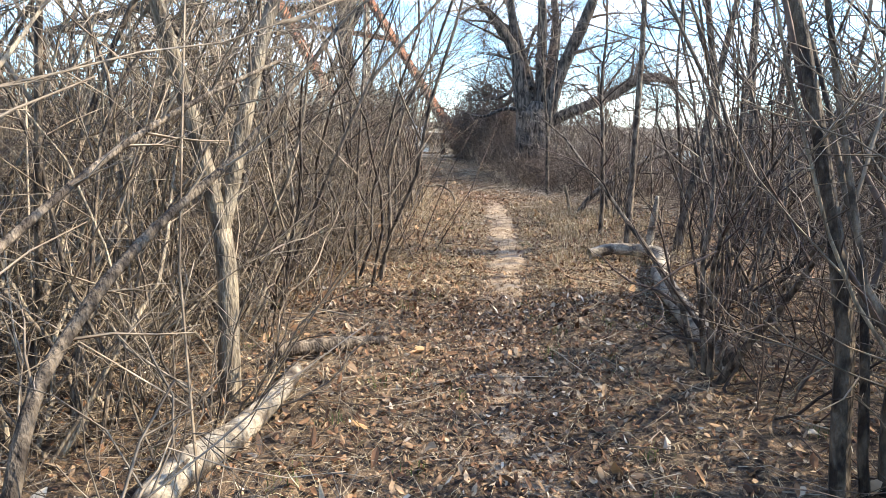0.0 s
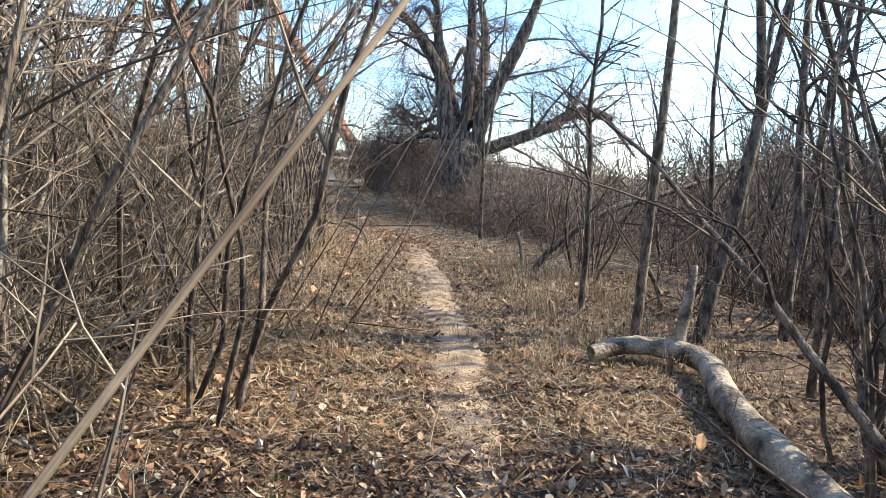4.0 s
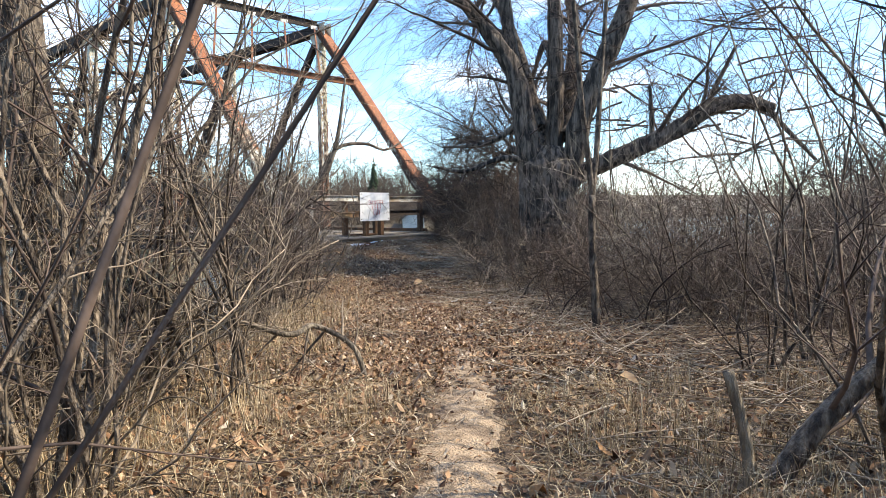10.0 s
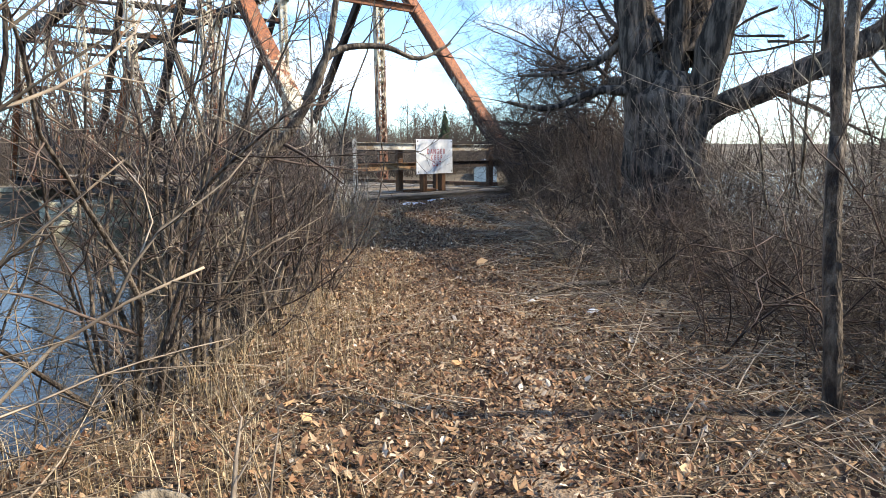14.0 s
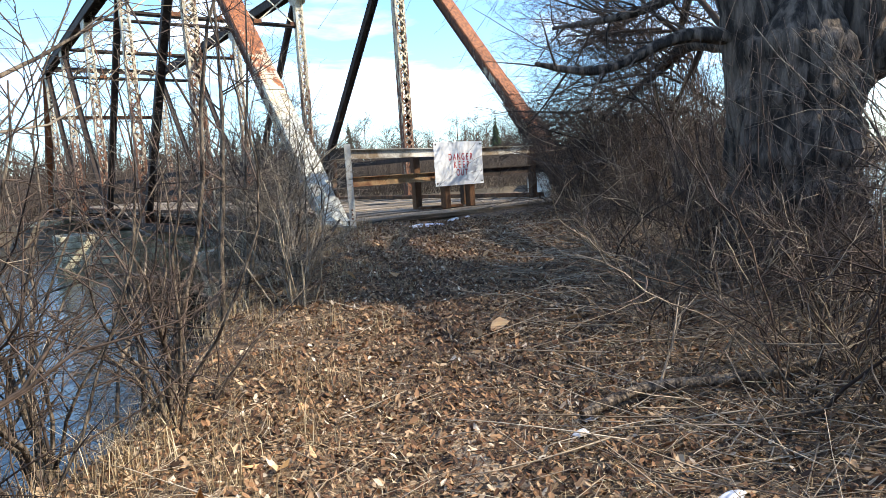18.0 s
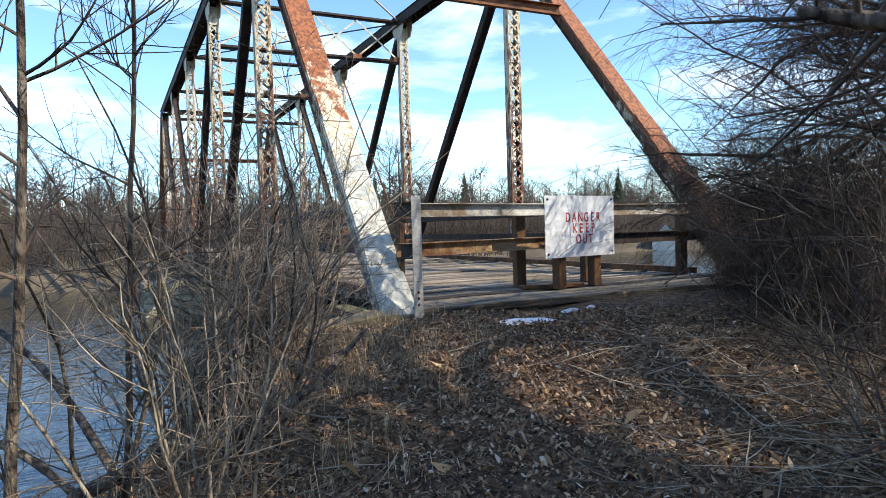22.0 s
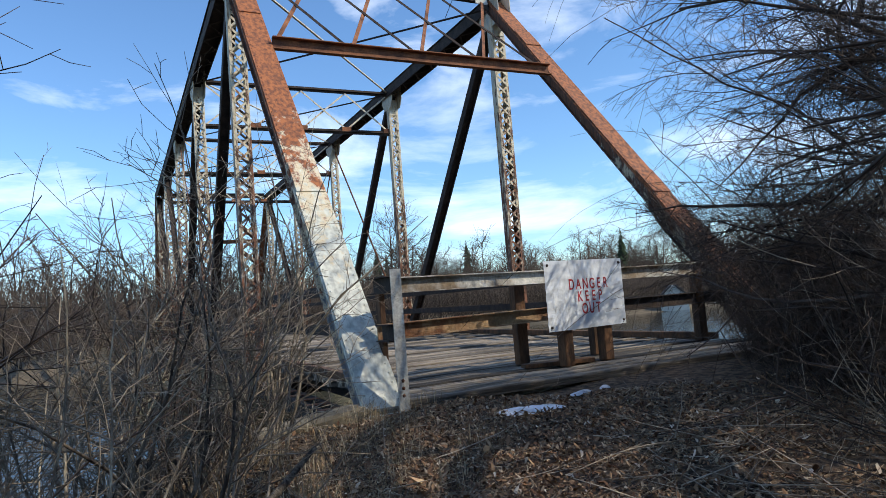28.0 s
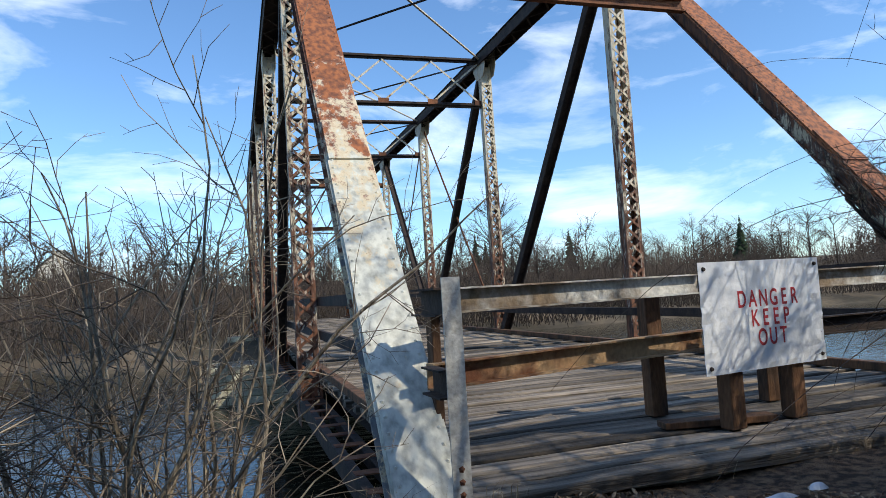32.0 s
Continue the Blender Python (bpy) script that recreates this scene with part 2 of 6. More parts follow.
M_STRAW = palette("dry_grass", [(0.0, (0.12, 0.08, 0.045)), (0.4, (0.27, 0.19, 0.105)), (0.75, (0.45, 0.35, 0.21)), (1.0, (0.64, 0.54, 0.37))], rough=0.75)
M_STICK = palette("fallen_twigs", [(0.0, (0.1, 0.075, 0.055)), (0.5, (0.28, 0.215, 0.15)), (1.0, (0.5, 0.42, 0.32))], rough=0.85)
M_GREEN = palette("green_grass", [(0.0, (0.06, 0.09, 0.025)), (1.0, (0.13, 0.16, 0.05))], rough=0.7)
M_STEEL = rust_paint("weathered_truss_paint", (0.6, 0.6, 0.52), (0.36, 0.125, 0.045), (0.14, 0.055, 0.03), 0.6, 5.0)
M_STEEL_RUSTY = rust_paint("rust_over_truss_paint", (0.4, 0.38, 0.34), (0.34, 0.12, 0.045), (0.12, 0.05, 0.028), -7.0, 3.6)
M_STEEL_LACE = rust_paint("flaking_lattice_paint", (0.56, 0.54, 0.48), (0.2, 0.085, 0.045), (0.05, 0.027, 0.018), 12.0, -4.0, scale=3.8)
# grey side paint and rust, with the unlit flank's shade mixed into the colour
M_STEEL_SHADED_SIDE = rust_paint("shaded_grey_side_paint", (0.2, 0.21, 0.22), (0.16, 0.065, 0.032), (0.06, 0.03, 0.02), -2.0, 6.5, scale=2.6)
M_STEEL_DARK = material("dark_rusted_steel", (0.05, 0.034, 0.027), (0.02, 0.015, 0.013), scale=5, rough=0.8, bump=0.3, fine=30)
M_STEEL_RUST = material("rusted_steel", (0.24, 0.095, 0.042), (0.085, 0.035, 0.02), scale=4, rough=0.8, bump=0.4, fine=30)
M_RAIL = material("weathered_rail_paint", (0.5, 0.49, 0.45), (0.2, 0.15, 0.1), scale=2.5, rough=0.75, bump=0.35, fine=28, mix=(0.38, 0.56))
M_RAIL_RUST = material("rust_streaked_rail_paint", (0.36, 0.24, 0.13), (0.15, 0.06, 0.028), scale=2.2, rough=0.78, bump=0.35, fine=26, mix=(0.4, 0.6))
M_POST = material("galvanised_angle", (0.5, 0.5, 0.47), (0.3, 0.29, 0.26), scale=3, rough=0.6, bump=0.2)
M_POST_WOOD = material("brown_post", (0.15, 0.075, 0.037), (0.055, 0.032, 0.019), scale=5, bump=0.4, stretch_z=0.3)
M_DECK = material("grey_deck_boards", (0.27, 0.225, 0.175), (0.045, 0.037, 0.029), scale=6.0, rough=0.9, bump=1.0, fine=34, spread=0.7, stretch=(0.1, 1.6, 1.6))
M_CONCRETE = material("old_concrete", (0.29, 0.245, 0.175), (0.11, 0.09, 0.06), scale=2.0, rough=0.9, bump=0.5, fine=18)
M_STONE = material("pier_stone", (0.45, 0.42, 0.31), (0.24, 0.22, 0.15), scale=3, rough=0.9, bump=0.6, fine=14, spread=0.2)
M_SIGN = material("painted_sheet_metal", (0.74, 0.76, 0.78), (0.58, 0.61, 0.65), scale=2.5, rough=0.45, bump=0.35, fine=9)
M_RED = material("red_lettering", (0.42, 0.035, 0.045), (0.3, 0.03, 0.035), scale=20, rough=0.6, bump=0.05)
M_SNOW = material("old_snow", (0.78, 0.8, 0.84), (0.55, 0.55, 0.55), scale=6, rough=0.7, bump=0.6, fine=25)
M_FARBARK = material("far_tree_bark", (0.08, 0.061, 0.047), (0.042, 0.032, 0.025), scale=1.5, bump=0.0, spread=0.35)
M_NEEDLE = material("conifer_needles", (0.03, 0.055, 0.022), (0.015, 0.03, 0.012), scale=2, bump=0.2, spread=0.3)
M_HOUSE = material("pale_siding", (0.62, 0.6, 0.52), (0.5, 0.48, 0.42), scale=1, bump=0.1)
M_ROOF = material("grey_shingles", (0.12, 0.11, 0.1), (0.07, 0.065, 0.06), scale=2, bump=0.3)
M_DARKGLASS = material("dark_window_glass", (0.03, 0.035, 0.04), (0.02, 0.02, 0.025), rough=0.15, bump=0.0)
M_LITTER = material("white_litter", (0.72, 0.74, 0.78), (0.5, 0.52, 0.56), scale=12, rough=0.45, bump=0.2)


# ---- building tools ----
def mesh_of(name, verts, faces, mat, smooth=True):
    me = bpy.data.meshes.new(name)
    me.from_pydata(verts, [], faces)
    for m in (mat if isinstance(mat, (list, tuple)) else (mat,)):
        me.materials.append(m)
    if smooth:
        me.polygons.foreach_set("use_smooth", [True] * len(me.polygons))
    return me


def part(name, data, mat, parent, label=""):
    """Links a bmesh, or a ready mesh, as one mesh object under a thing or a part."""
    if isinstance(data, bmesh.types.BMesh):
        me = bpy.data.meshes.new(name)
        data.to_mesh(me)
        data.free()
        me.materials.append(mat)
    else:
        me = data
    ob = new(name, me)
    ob.parent = parent
    if label:
        ob["label"] = label
    return ob


def thing(name, label, category, at=(0, 0, 0), turn=0, group="", kind=""):
    ob = new(name)
    ob.empty_display_size = 0.2
    ob.location, ob.rotation_euler = at, (0, 0, turn)
    return tagged(ob, label, category, group, kind)


def prism(bm, a, b, w, h, up=(0, 0, 1), bevel=0.0):
    """A bar of w by h from a to b; h lies along up."""
    a, b = Vector(a), Vector(b)
    z = (b - a).normalized()
    y = Vector(up) - z * z.dot(Vector(up))
    y = y.normalized() if y.length > 1e-4 else z.orthogonal().normalized()
    x = y.cross(z)
    rot = Matrix((x, y, z)).transposed().to_4x4()
    made = bmesh.ops.create_cube(bm, size=1, matrix=Matrix.Translation((a + b) / 2) @ rot @ Matrix.Diagonal((w, h, (b - a).length, 1)))
    if bevel:
        edges = {e for v in made["verts"] for e in v.link_edges}
        bmesh.ops.bevel(bm, geom=list(edges), offset=bevel, segments=1, affect="EDGES")


def extruded(bm, a, b, profile, up=(0, 0, 1)):
    """A bar of one constant section from a to b; the profile's second axis lies along up."""
    a, b = Vector(a), Vector(b)
    z = (b - a).normalized()
    y = (Vector(up) - z * z.dot(Vector(up))).normalized()
    x = y.cross(z)
    n = len(profile)
    lo = [bm.verts.new(a + x * u + y * v) for u, v in profile]
    hi = [bm.verts.new(b + x * u + y * v) for u, v in profile]
    for k in range(n):
        bm.faces.new((lo[k], lo[(k + 1) % n], hi[(k + 1) % n], hi[k]))
    bm.faces.new(lo[::-1])
    bm.faces.new(hi)
    bmesh.ops.recalc_face_normals(bm, faces=bm.faces[:])


def block(bm, x0, x1, y0, y1, z0, z1, bevel=0.0):
    prism(bm, ((x0 + x1) / 2, (y0 + y1) / 2, z0), ((x0 + x1) / 2, (y0 + y1) / 2, z1), x1 - x0, y1 - y0, (0, 1, 0), bevel)


def tube(V, F, pts, radii, sides):
    """Adds a tapered tube through pts to the lists V and F; the last ring closes to a point."""
    base = len(V)
    n = len(pts)
    d = [(pts[min(i + 1, n - 1)] - pts[max(i - 1, 0)]).normalized() for i in range(n)]
    x = d[0].orthogonal().normalized()
    ring = [(math.cos(6.2832 * k / sides), math.sin(6.2832 * k / sides)) for k in range(sides)]
    for i in range(n):
        x = (x - d[i] * x.dot(d[i])).normalized()
        y = d[i].cross(x)
        p, r = pts[i], radii[i]
        for c, s in ring:
            V.append((p.x + (x.x * c + y.x * s) * r, p.y + (x.y * c + y.y * s) * r, p.z + (x.z * c + y.z * s) * r))
    for i in range(n - 1):
        o = base + i * sides
        for k in range(sides):
            k2 = (k + 1) % sides
            F.append((o + k, o + k2, o + sides + k2, o + sides + k))
    F.append(tuple(base + (n - 1) * sides + k for k in range(sides)))


def furrowed(V, F, pts, radii, sides, depth, seed):
    """A thick tube whose bark is ridged lengthwise."""
    base = len(V)
    n = len(pts)
    for i in range(n):
        d = (pts[min(i + 1, n - 1)] - pts[max(i - 1, 0)]).normalized()
        x = Vector((1, 0, 0)) - d * d.x
        x.normalize()
        y = d.cross(x)
        for k in range(sides):
            a = 6.2832 * k / sides
            e = x * math.cos(a) + y * math.sin(a)
            ridge = abs(noise.noise(Vector((math.cos(a) * 5.5, math.sin(a) * 5.5, i * 0.13 + seed))))
            lump = noise.noise(Vector((math.cos(a) * 1.3, math.sin(a) * 1.3, i * 0.09 + seed + 7)))
            V.append(tuple(pts[i] + e * radii[i] * (1 + depth * (1.1 - 3.2 * ridge) + 0.14 * lump)))
    for i in range(n - 1):
        o = base + i * sides
        for k in range(sides):
            k2 = (k + 1) % sides
            F.append((o + k, o + k2, o + sides + k2, o + sides + k))
    F.append(tuple(base + (n - 1) * sides + k for k in range(sides)))


def sides_for(r):
    return 9 if r > 0.2 else 7 if r > 0.06 else 5 if r > 0.022 else 4 if r > 0.009 else 3


def limb(rng, start, way, length, r0, r1, bend=0.25, lift=0.0, seg=None):
    """A wandering line: points and radii."""
    n = seg or max(3, min(9, int(length / 0.18)))
    pts, radii = [start.copy()], [r0]
    d = way.normalized()
    for i in range(n):
        d = (d + Vector((rng.gauss(0, bend), rng.gauss(0, bend), rng.gauss(0, bend) + lift)) * 0.45).normalized()
        pts.append(pts[-1] + d * (length / n))
        radii.append(r0 + (r1 - r0) * (i + 1) / n)
    return pts, radii


def along(pts, radii, f):
    k = f * (len(pts) - 1)
    i = min(int(k), len(pts) - 2)
    return pts[i].lerp(pts[i + 1], k - i), radii[i] + (radii[i + 1] - radii[i]) * (k - i), (pts[i + 1] - pts[i]).normalized()


def sprout(rng, V, F, pts, radii, levels, first=0.25):
    """Side shoots on a line, level by level. levels: (count, length, angle in degrees, bend, lift, thickness) each."""
    if not levels:
        return
    count, length, angle, bend, lift, thick = levels[0]
    for i in range(max(1, round(count * rng.uniform(0.75, 1.25)))):
        f = first + (1 - first) * (i + rng.random()) / max(1, count * 1.1)
        p, r, d = along(pts, radii, min(f, 0.98))
        side = d.orthogonal().normalized()
        side.rotate(Matrix.Rotation(rng.uniform(0, 6.2832), 3, d))
        a = radians(angle * rng.uniform(0.6, 1.35))
        way = d * math.cos(a) + side * math.sin(a)
        ln = length * rng.uniform(0.5, 1.3) * (1.15 - 0.5 * f)
        rr = max(0.0016, min(r * 0.75, thick * rng.uniform(0.7, 1.2)))
        q, s = limb(rng, p, way, ln, rr, max(0.0011, rr * 0.3), bend, lift, 2 if ln < 0.28 else 3 if ln < 0.6 else 5)
        tube(V, F, q, s, sides_for(rr))
        sprout(rng, V, F, q, s, levels[1:], 0.2)


# ---- the lie of the land ----
TRAIL = [(-26.0, -27.0, -0.65), (-17.0, -18.9, -0.65), (-13.0, -15.4, -0.68), (-10.8, -13.9, -0.55), (-8.8, -12.2, -0.42), (-6.9, -10.6, -0.44), (-5.4, -9.2, -0.48), (-4.0, -7.6, -0.58), (-3.0, -6.2, -0.68), (-2.2, -4.9, -0.6), (-1.2, -3.6, -0.4), (0.1, -1.9, -0.25), (1.5, 0.5, -0.12)]
BANK = [(-60.0, -30.0), (-25.0, -17.0), (-16.0, -11.5), (-12.0, -9.9), (-9.4, -9.0), (-6.8, -8.1), (-5.9, -7.1), (-4.5, -5.1), (-3.5, -3.7), (-3.1, -2.9), (-2.4, -1.5), (-1.9, 0.1), (9.0, 0.5), (12.0, -1.0), (18.0, -5.0), (30.0, -9.0), (80.0, -20.0)]
WATER_Z = -2.1


def smooth(e0, e1, x):
    t = min(1.0, max(0.0, (x - e0) / (e1 - e0)))
    return t * t * (3 - 2 * t)


def near_trail(x, y):
    """Distance from the trail's middle (left positive) and the trail's height there."""
    best = (1e9, 0, 0)
    for (x0, y0, z0), (x1, y1, z1) in zip(TRAIL, TRAIL[1:]):
        dx, dy = x1 - x0, y1 - y0
        ll = dx * dx + dy * dy
        f = min(1.0, max(0.0, ((x - x0) * dx + (y - y0) * dy) / ll))
        ex, ey = x - x0 - f * dx, y - y0 - f * dy
        d2 = ex * ex + ey * ey
        if d2 < best[0]:
            best = (d2, math.copysign(math.sqrt(d2), dx * ey - dy * ex), z0 + f * (z1 - z0))
    return best[1], best[2]


def bank_y(x):
    """The y at which the near land drops to the river."""
    for (x0, y0), (x1, y1) in zip(BANK, BANK[1:]):
        if x <= x1:
            return y0 + (y1 - y0) * max(0.0, (x - x0) / (x1 - x0))
    return BANK[-1][1]


def far_y(x):
    """The y at which the far bank begins."""
    return 38.0 + 10.0 * smooth(5, 30, abs(x - 2)) + 26.0 * smooth(15, 60, -x) - 8 * smooth(40, 90, x)


def ground_z(x, y):
    d, tz = near_trail(x, y)
    z = tz + 0.05 * noise.noise(Vector((x * 0.6, y * 0.6, 0))) + 0.02 * noise.noise(Vector((x * 2.3, y * 2.3, 4)))
    z -= 1.7 * smooth(3.2, 8.5, -d) + 0.2 * smooth(9, 14, -d) - 1.2 * smooth(17, 26, -d)
    z += 0.05 * smooth(0.3, 1.0, abs(d)) - 0.03
    wobble = 0.35 * noise.noise(Vector((x * 0.35, y * 0.35, 9)))
    off = y - bank_y(x) + wobble * smooth(0.5, 2.5, abs(x - 1.5) - 2.0)
    by = smooth(-3.6, -1.6, x) * (1 - smooth(8.5, 11, x))
    fall = smooth(0.1 + 0.5 * by, 1.8, off)
    near = z * (1 - fall) + (WATER_Z - 1.2) * fall
    f = y - far_y(x) + 1.5 * noise.noise(Vector((x * 0.08, y * 0.08, 2)))
    far = WATER_Z - 1.2 + 2.4 * smooth(-2, 3, f) + 4.6 * smooth(4, 45, f) + 0.5 * noise.noise(Vector((x * 0.1, y * 0.1, 5)))
    return max(near, far) if f > -4 else near


def drop(x, y):
    """A place on the ground, a touch sunk."""
    return Vector((x, y, ground_z(x, y) - 0.03))


# ---- the plan in numbers ----
Y0, PANEL, WIDTH, H, STRUT_Z = 1.05, 6.7, 6.0, 7.75, 5.4
RAIL_TOP, RAIL_LOW, RAIL_DY = 1.2, 0.62, 0.86
POST1_X, POST2_X, POST3_X = 0.17, 2.37, 3.58
SIGN = (2.86, 1.22, 1.34, 0.43, 1.26)
WILLOW = (1.2, -6.0)
DIAG_A = [(-17.0, -17.2, -0.55), (-16.8, -17.0, 0.15), (-16.6, -16.85, 0.4), (-16.3, -16.7, 0.62), (-15.9, -16.6, 0.88), (-15.4, -16.55, 1.38)]
DIAG_B = [(-16.9, -16.8, 0.5), (-16.4, -16.55, 0.82), (-16.05, -16.48, 1.02), (-15.6, -16.4, 1.22)]
# stretches of thicket: from, to along the path; offset from, to (left is positive); how many; which
THICKET = [
    (0.36, 0.5, 1.1, 1.45, 12, "tall"), (0.29, 0.5, 1.5, 4.5, 30, "tall"), (0.3, 0.52, 1.1, 3.0, 20, "low"), (0.29, 0.55, 1.5, 5.0, 24, "pale"), (0.3, 0.55, 2.0, 6.0, 8, "sap"), (0.5, 0.6, 1.9, 4.0, 9, "tall"), (0.5, 0.68, 1.6, 3.4, 12, "low"),
    (0.29, 0.5, -6.0, -1.7, 20, "tall"), (0.28, 0.56, -7.0, -1.6, 26, "dark"), (0.32, 0.56, -6.0, -1.4, 8, "sap"), (0.44, 0.72, -9.0, -3.0, 14, "sap"), (0.3, 0.56, -5.0, -1.5, 12, "brush"),
    (0.58, 0.7, 2.2, 3.6, 5, "mix"),
    (0.56, 0.82, -8.0, -4.0, 18, "dark"), (0.54, 0.7, -4.5, -2.0, 8, "dark"), (0.54, 0.84, -7.0, -3.4, 8, "thick"), (0.68, 0.86, -4.5, -1.5, 16, "brush"), (0.52, 0.68, -5.5, -2.9, 8, "brush"),
    (0.56, 0.8, 1.5, 2.6, 14, "low"), (0.58, 0.8, 1.9, 3.2, 12, "dark"), (0.7, 0.88, -3.6, -1.7, 12, "brush"), (0.68, 0.9, -3.6, -1.4, 14, "low"), (0.4, 0.56, 1.6, 3.6, 12, "mix"),
    (0.8, 0.98, -6.5, -2.6, 8, "thick"), (0.88, 0.97, 1.6, 2.6, 2, "low"),
]
BRAMBLES = [(0.3, 0.5, 1.8, 2.6, 9, (0, 1)), (0.31, 0.5, 2.6, 4.0, 6, (0, 1, 2)), (0.3, 0.54, -3.4, -1.9, 8, (0, 1, 2)), (0.5, 0.66, 1.8, 3.2, 9, (0, 1, 1)), (0.64, 0.8, -3.8, -2.2, 6, (0, 2, 2)), (0.78, 0.95, -3.4, -2.2, 4, (2, 1)), (0.64, 0.9, -3.0, -1.5, 12, (0, 1, 2)), (0.56, 0.8, 1.7, 2.8, 8, (0, 2))]
# the last five are added, mostly out of view, to shade the ground
SHRUBS = [(-2.5, -0.6, 0.85, "pale"), (-3.15, -2.2, 1.0, "dark"), (-3.6, -3.3, 0.9, "low"), (-4.3, -4.7, 0.8, "low"), (-2.1, 0.15, 0.6, "low"), 
          (1.8, -3.2, 0.8, "brush"), (1.1, -4.0, 0.9, "brush"), (0.3, -4.7, 0.9, "brush"), (2.4, -2.7, 0.75, "thick"), (2.0, -3.9, 0.95, "thick"), (3.1, -1.2, 0.6, "brush"), (2.9, -3.3, 1.0, "dark"), (3.4, -1.7, 0.95, "thick"), (4.2, -1.1, 1.05, "thick"), (4.3, -2.3, 1.15, "thick"), (5.2, -0.7, 1.1, "thick"), (5.3, -1.8, 1.2, "thick"), (6.4, -1.2, 1.25, "thick"), (6.6, -0.2, 1.1, "thick"), (3.5, -3.0, 1.0, "thick"), (5.0, -3.0, 1.2, "dark"), (6.6, -2.8, 1.25, "dark"), (7.6, -1.6, 1.2, "thick"), (4.6, -4.4, 1.2, "dark"), (8.2, -3.2, 1.3, "dark"), (8.6, -0.6, 1.2, "thick"), (2.7, -3.9, 0.8, "brush"), (2.5, -2.9, 0.6, "brush"), (3.0, -2.0, 0.6, "brush"), (6.9, 0.9, 0.95, "thick"), (4.9, 0.2, 0.8, "thick"), (5.4, 0.4, 0.85, "thick"), (6.0, 0.45, 0.9, "thick"), (4.4, -0.3, 0.75, "thick"), (3.9, -0.8, 0.7, "thick"), (-0.5, -9.0, 1.0, "tall"), (0.3, -8.1, 1.0, "tall"), (-1.3, -9.9, 1.0, "tall"), (0.9, -9.3, 1.0, "tall"), (-0.6, -8.2, 0.9, "dark")]


# ---- ground, river and path ----
def spaced(lo, hi, step, reach):
    """Grid lines: even between lo and hi, then ever wider out to reach on both sides."""
    mid = [lo + step * i for i in range(int((hi - lo) / step) + 1)]
    out, s, p = [], step, 0.0
    while p < reach:
        s *= 1.22
        p += s
        out.append(p)
    return [lo - q for q in reversed(out)] + mid + [mid[-1] + q for q in out]


gx, gy = spaced(-20.0, 9.0, 0.24, 500.0), spaced(-21.0, 3.0, 0.24, 500.0)
V = [(x, y, ground_z(x, y)) for y in gy for x in gx]
n = len(gx)
F = [(j * n + i, j * n + i + 1, (j + 1) * n + i + 1, (j + 1) * n + i) for j in range(len(gy) - 1) for i in range(n - 1)]
ground = new("ground", mesh_of("ground", V, F, [M_SOIL, M_BANK]))
ground.data.polygons.foreach_set("material_index", [1 if max(abs(V[f[0]][0] + 5), abs(V[f[0]][1] + 9)) > 34 else 0 for f in F])
tagged(ground, "brown woodland soil with leaf litter sloping to a river", "ground", kind="structure")
bm = bmesh.new()
bmesh.ops.create_grid(bm, x_segments=1, y_segments=1, size=520, matrix=Matrix.Translation((0, 0, WATER_Z)))
river = part("water", bm, M_WATER, None)
tagged(river, "slow dark river reflecting sky and bare trees", "river", kind="structure")


def trail_at(f):
    """A place and heading on the trail, f from 0 to 1 along its whole length."""
    lens = [math.dist(a[:2], b[:2]) for a, b in zip(TRAIL, TRAIL[1:])]
    s = f * sum(lens)
    for a, b, ln in zip(TRAIL, TRAIL[1:], lens):
        if s <= ln:
            return Vector((a[0] + (b[0] - a[0]) * s / ln, a[1] + (b[1] - a[1]) * s / ln, 0)), Vector(((b[0] - a[0]) / ln, (b[1] - a[1]) / ln, 0))
        s -= ln
    return Vector((*TRAIL[-1][:2], 0)), Vector(((b[0] - a[0]) / ln, (b[1] - a[1]) / ln, 0))


V, F = [], []
rows_n, cols = 420, 17
for i in range(rows_n + 1):
    f = 0.3 + 0.5 * i / rows_n
    p, d = trail_at(f)
    side = Vector((-d.y, d.x, 0))
    bare = smooth(0.45, 0.5, f) * (1 - smooth(0.62, 0.72, f))
    half = 0.27 - 0.07 * bare + 0.05 * noise.noise(Vector((i * 0.08, 0, 0)))
    for k in range(cols):
        u = (k / (cols - 1) - 0.5) * 2
        q = p + side * (u * (half + 0.12) + 0.08 * noise.noise(Vector((i * 0.04, 7, 0))) - 0.1)
        ragged = 0.016 * noise.noise(Vector((q.x * 5, q.y * 5, 1))) + 0.01 * noise.noise(Vector((q.x * 17, q.y * 17, 2)))
        V.append((q.x, q.y, ground_z(q.x, q.y) + 0.005 + 0.016 * bare + ragged * (1.7 - 0.5 * bare) - 0.055 * abs(u) ** 1.8))
F = [(i * cols + k, i * cols + k + 1, (i + 1) * cols + k + 1, (i + 1) * cols + k) for i in range(rows_n) for k in range(cols - 1)]
tagged(new("dirt_path", mesh_of("dirt_path", V, F, M_PATH)), "narrow trodden path of pale bare dirt", "path", kind="structure")


# ---- the truss bridge ----
bridge = thing("truss_bridge", "old rusted steel truss bridge with flaking paint and plank deck", "bridge")
NODES = [Y0 + PANEL * i for i in range(7)]


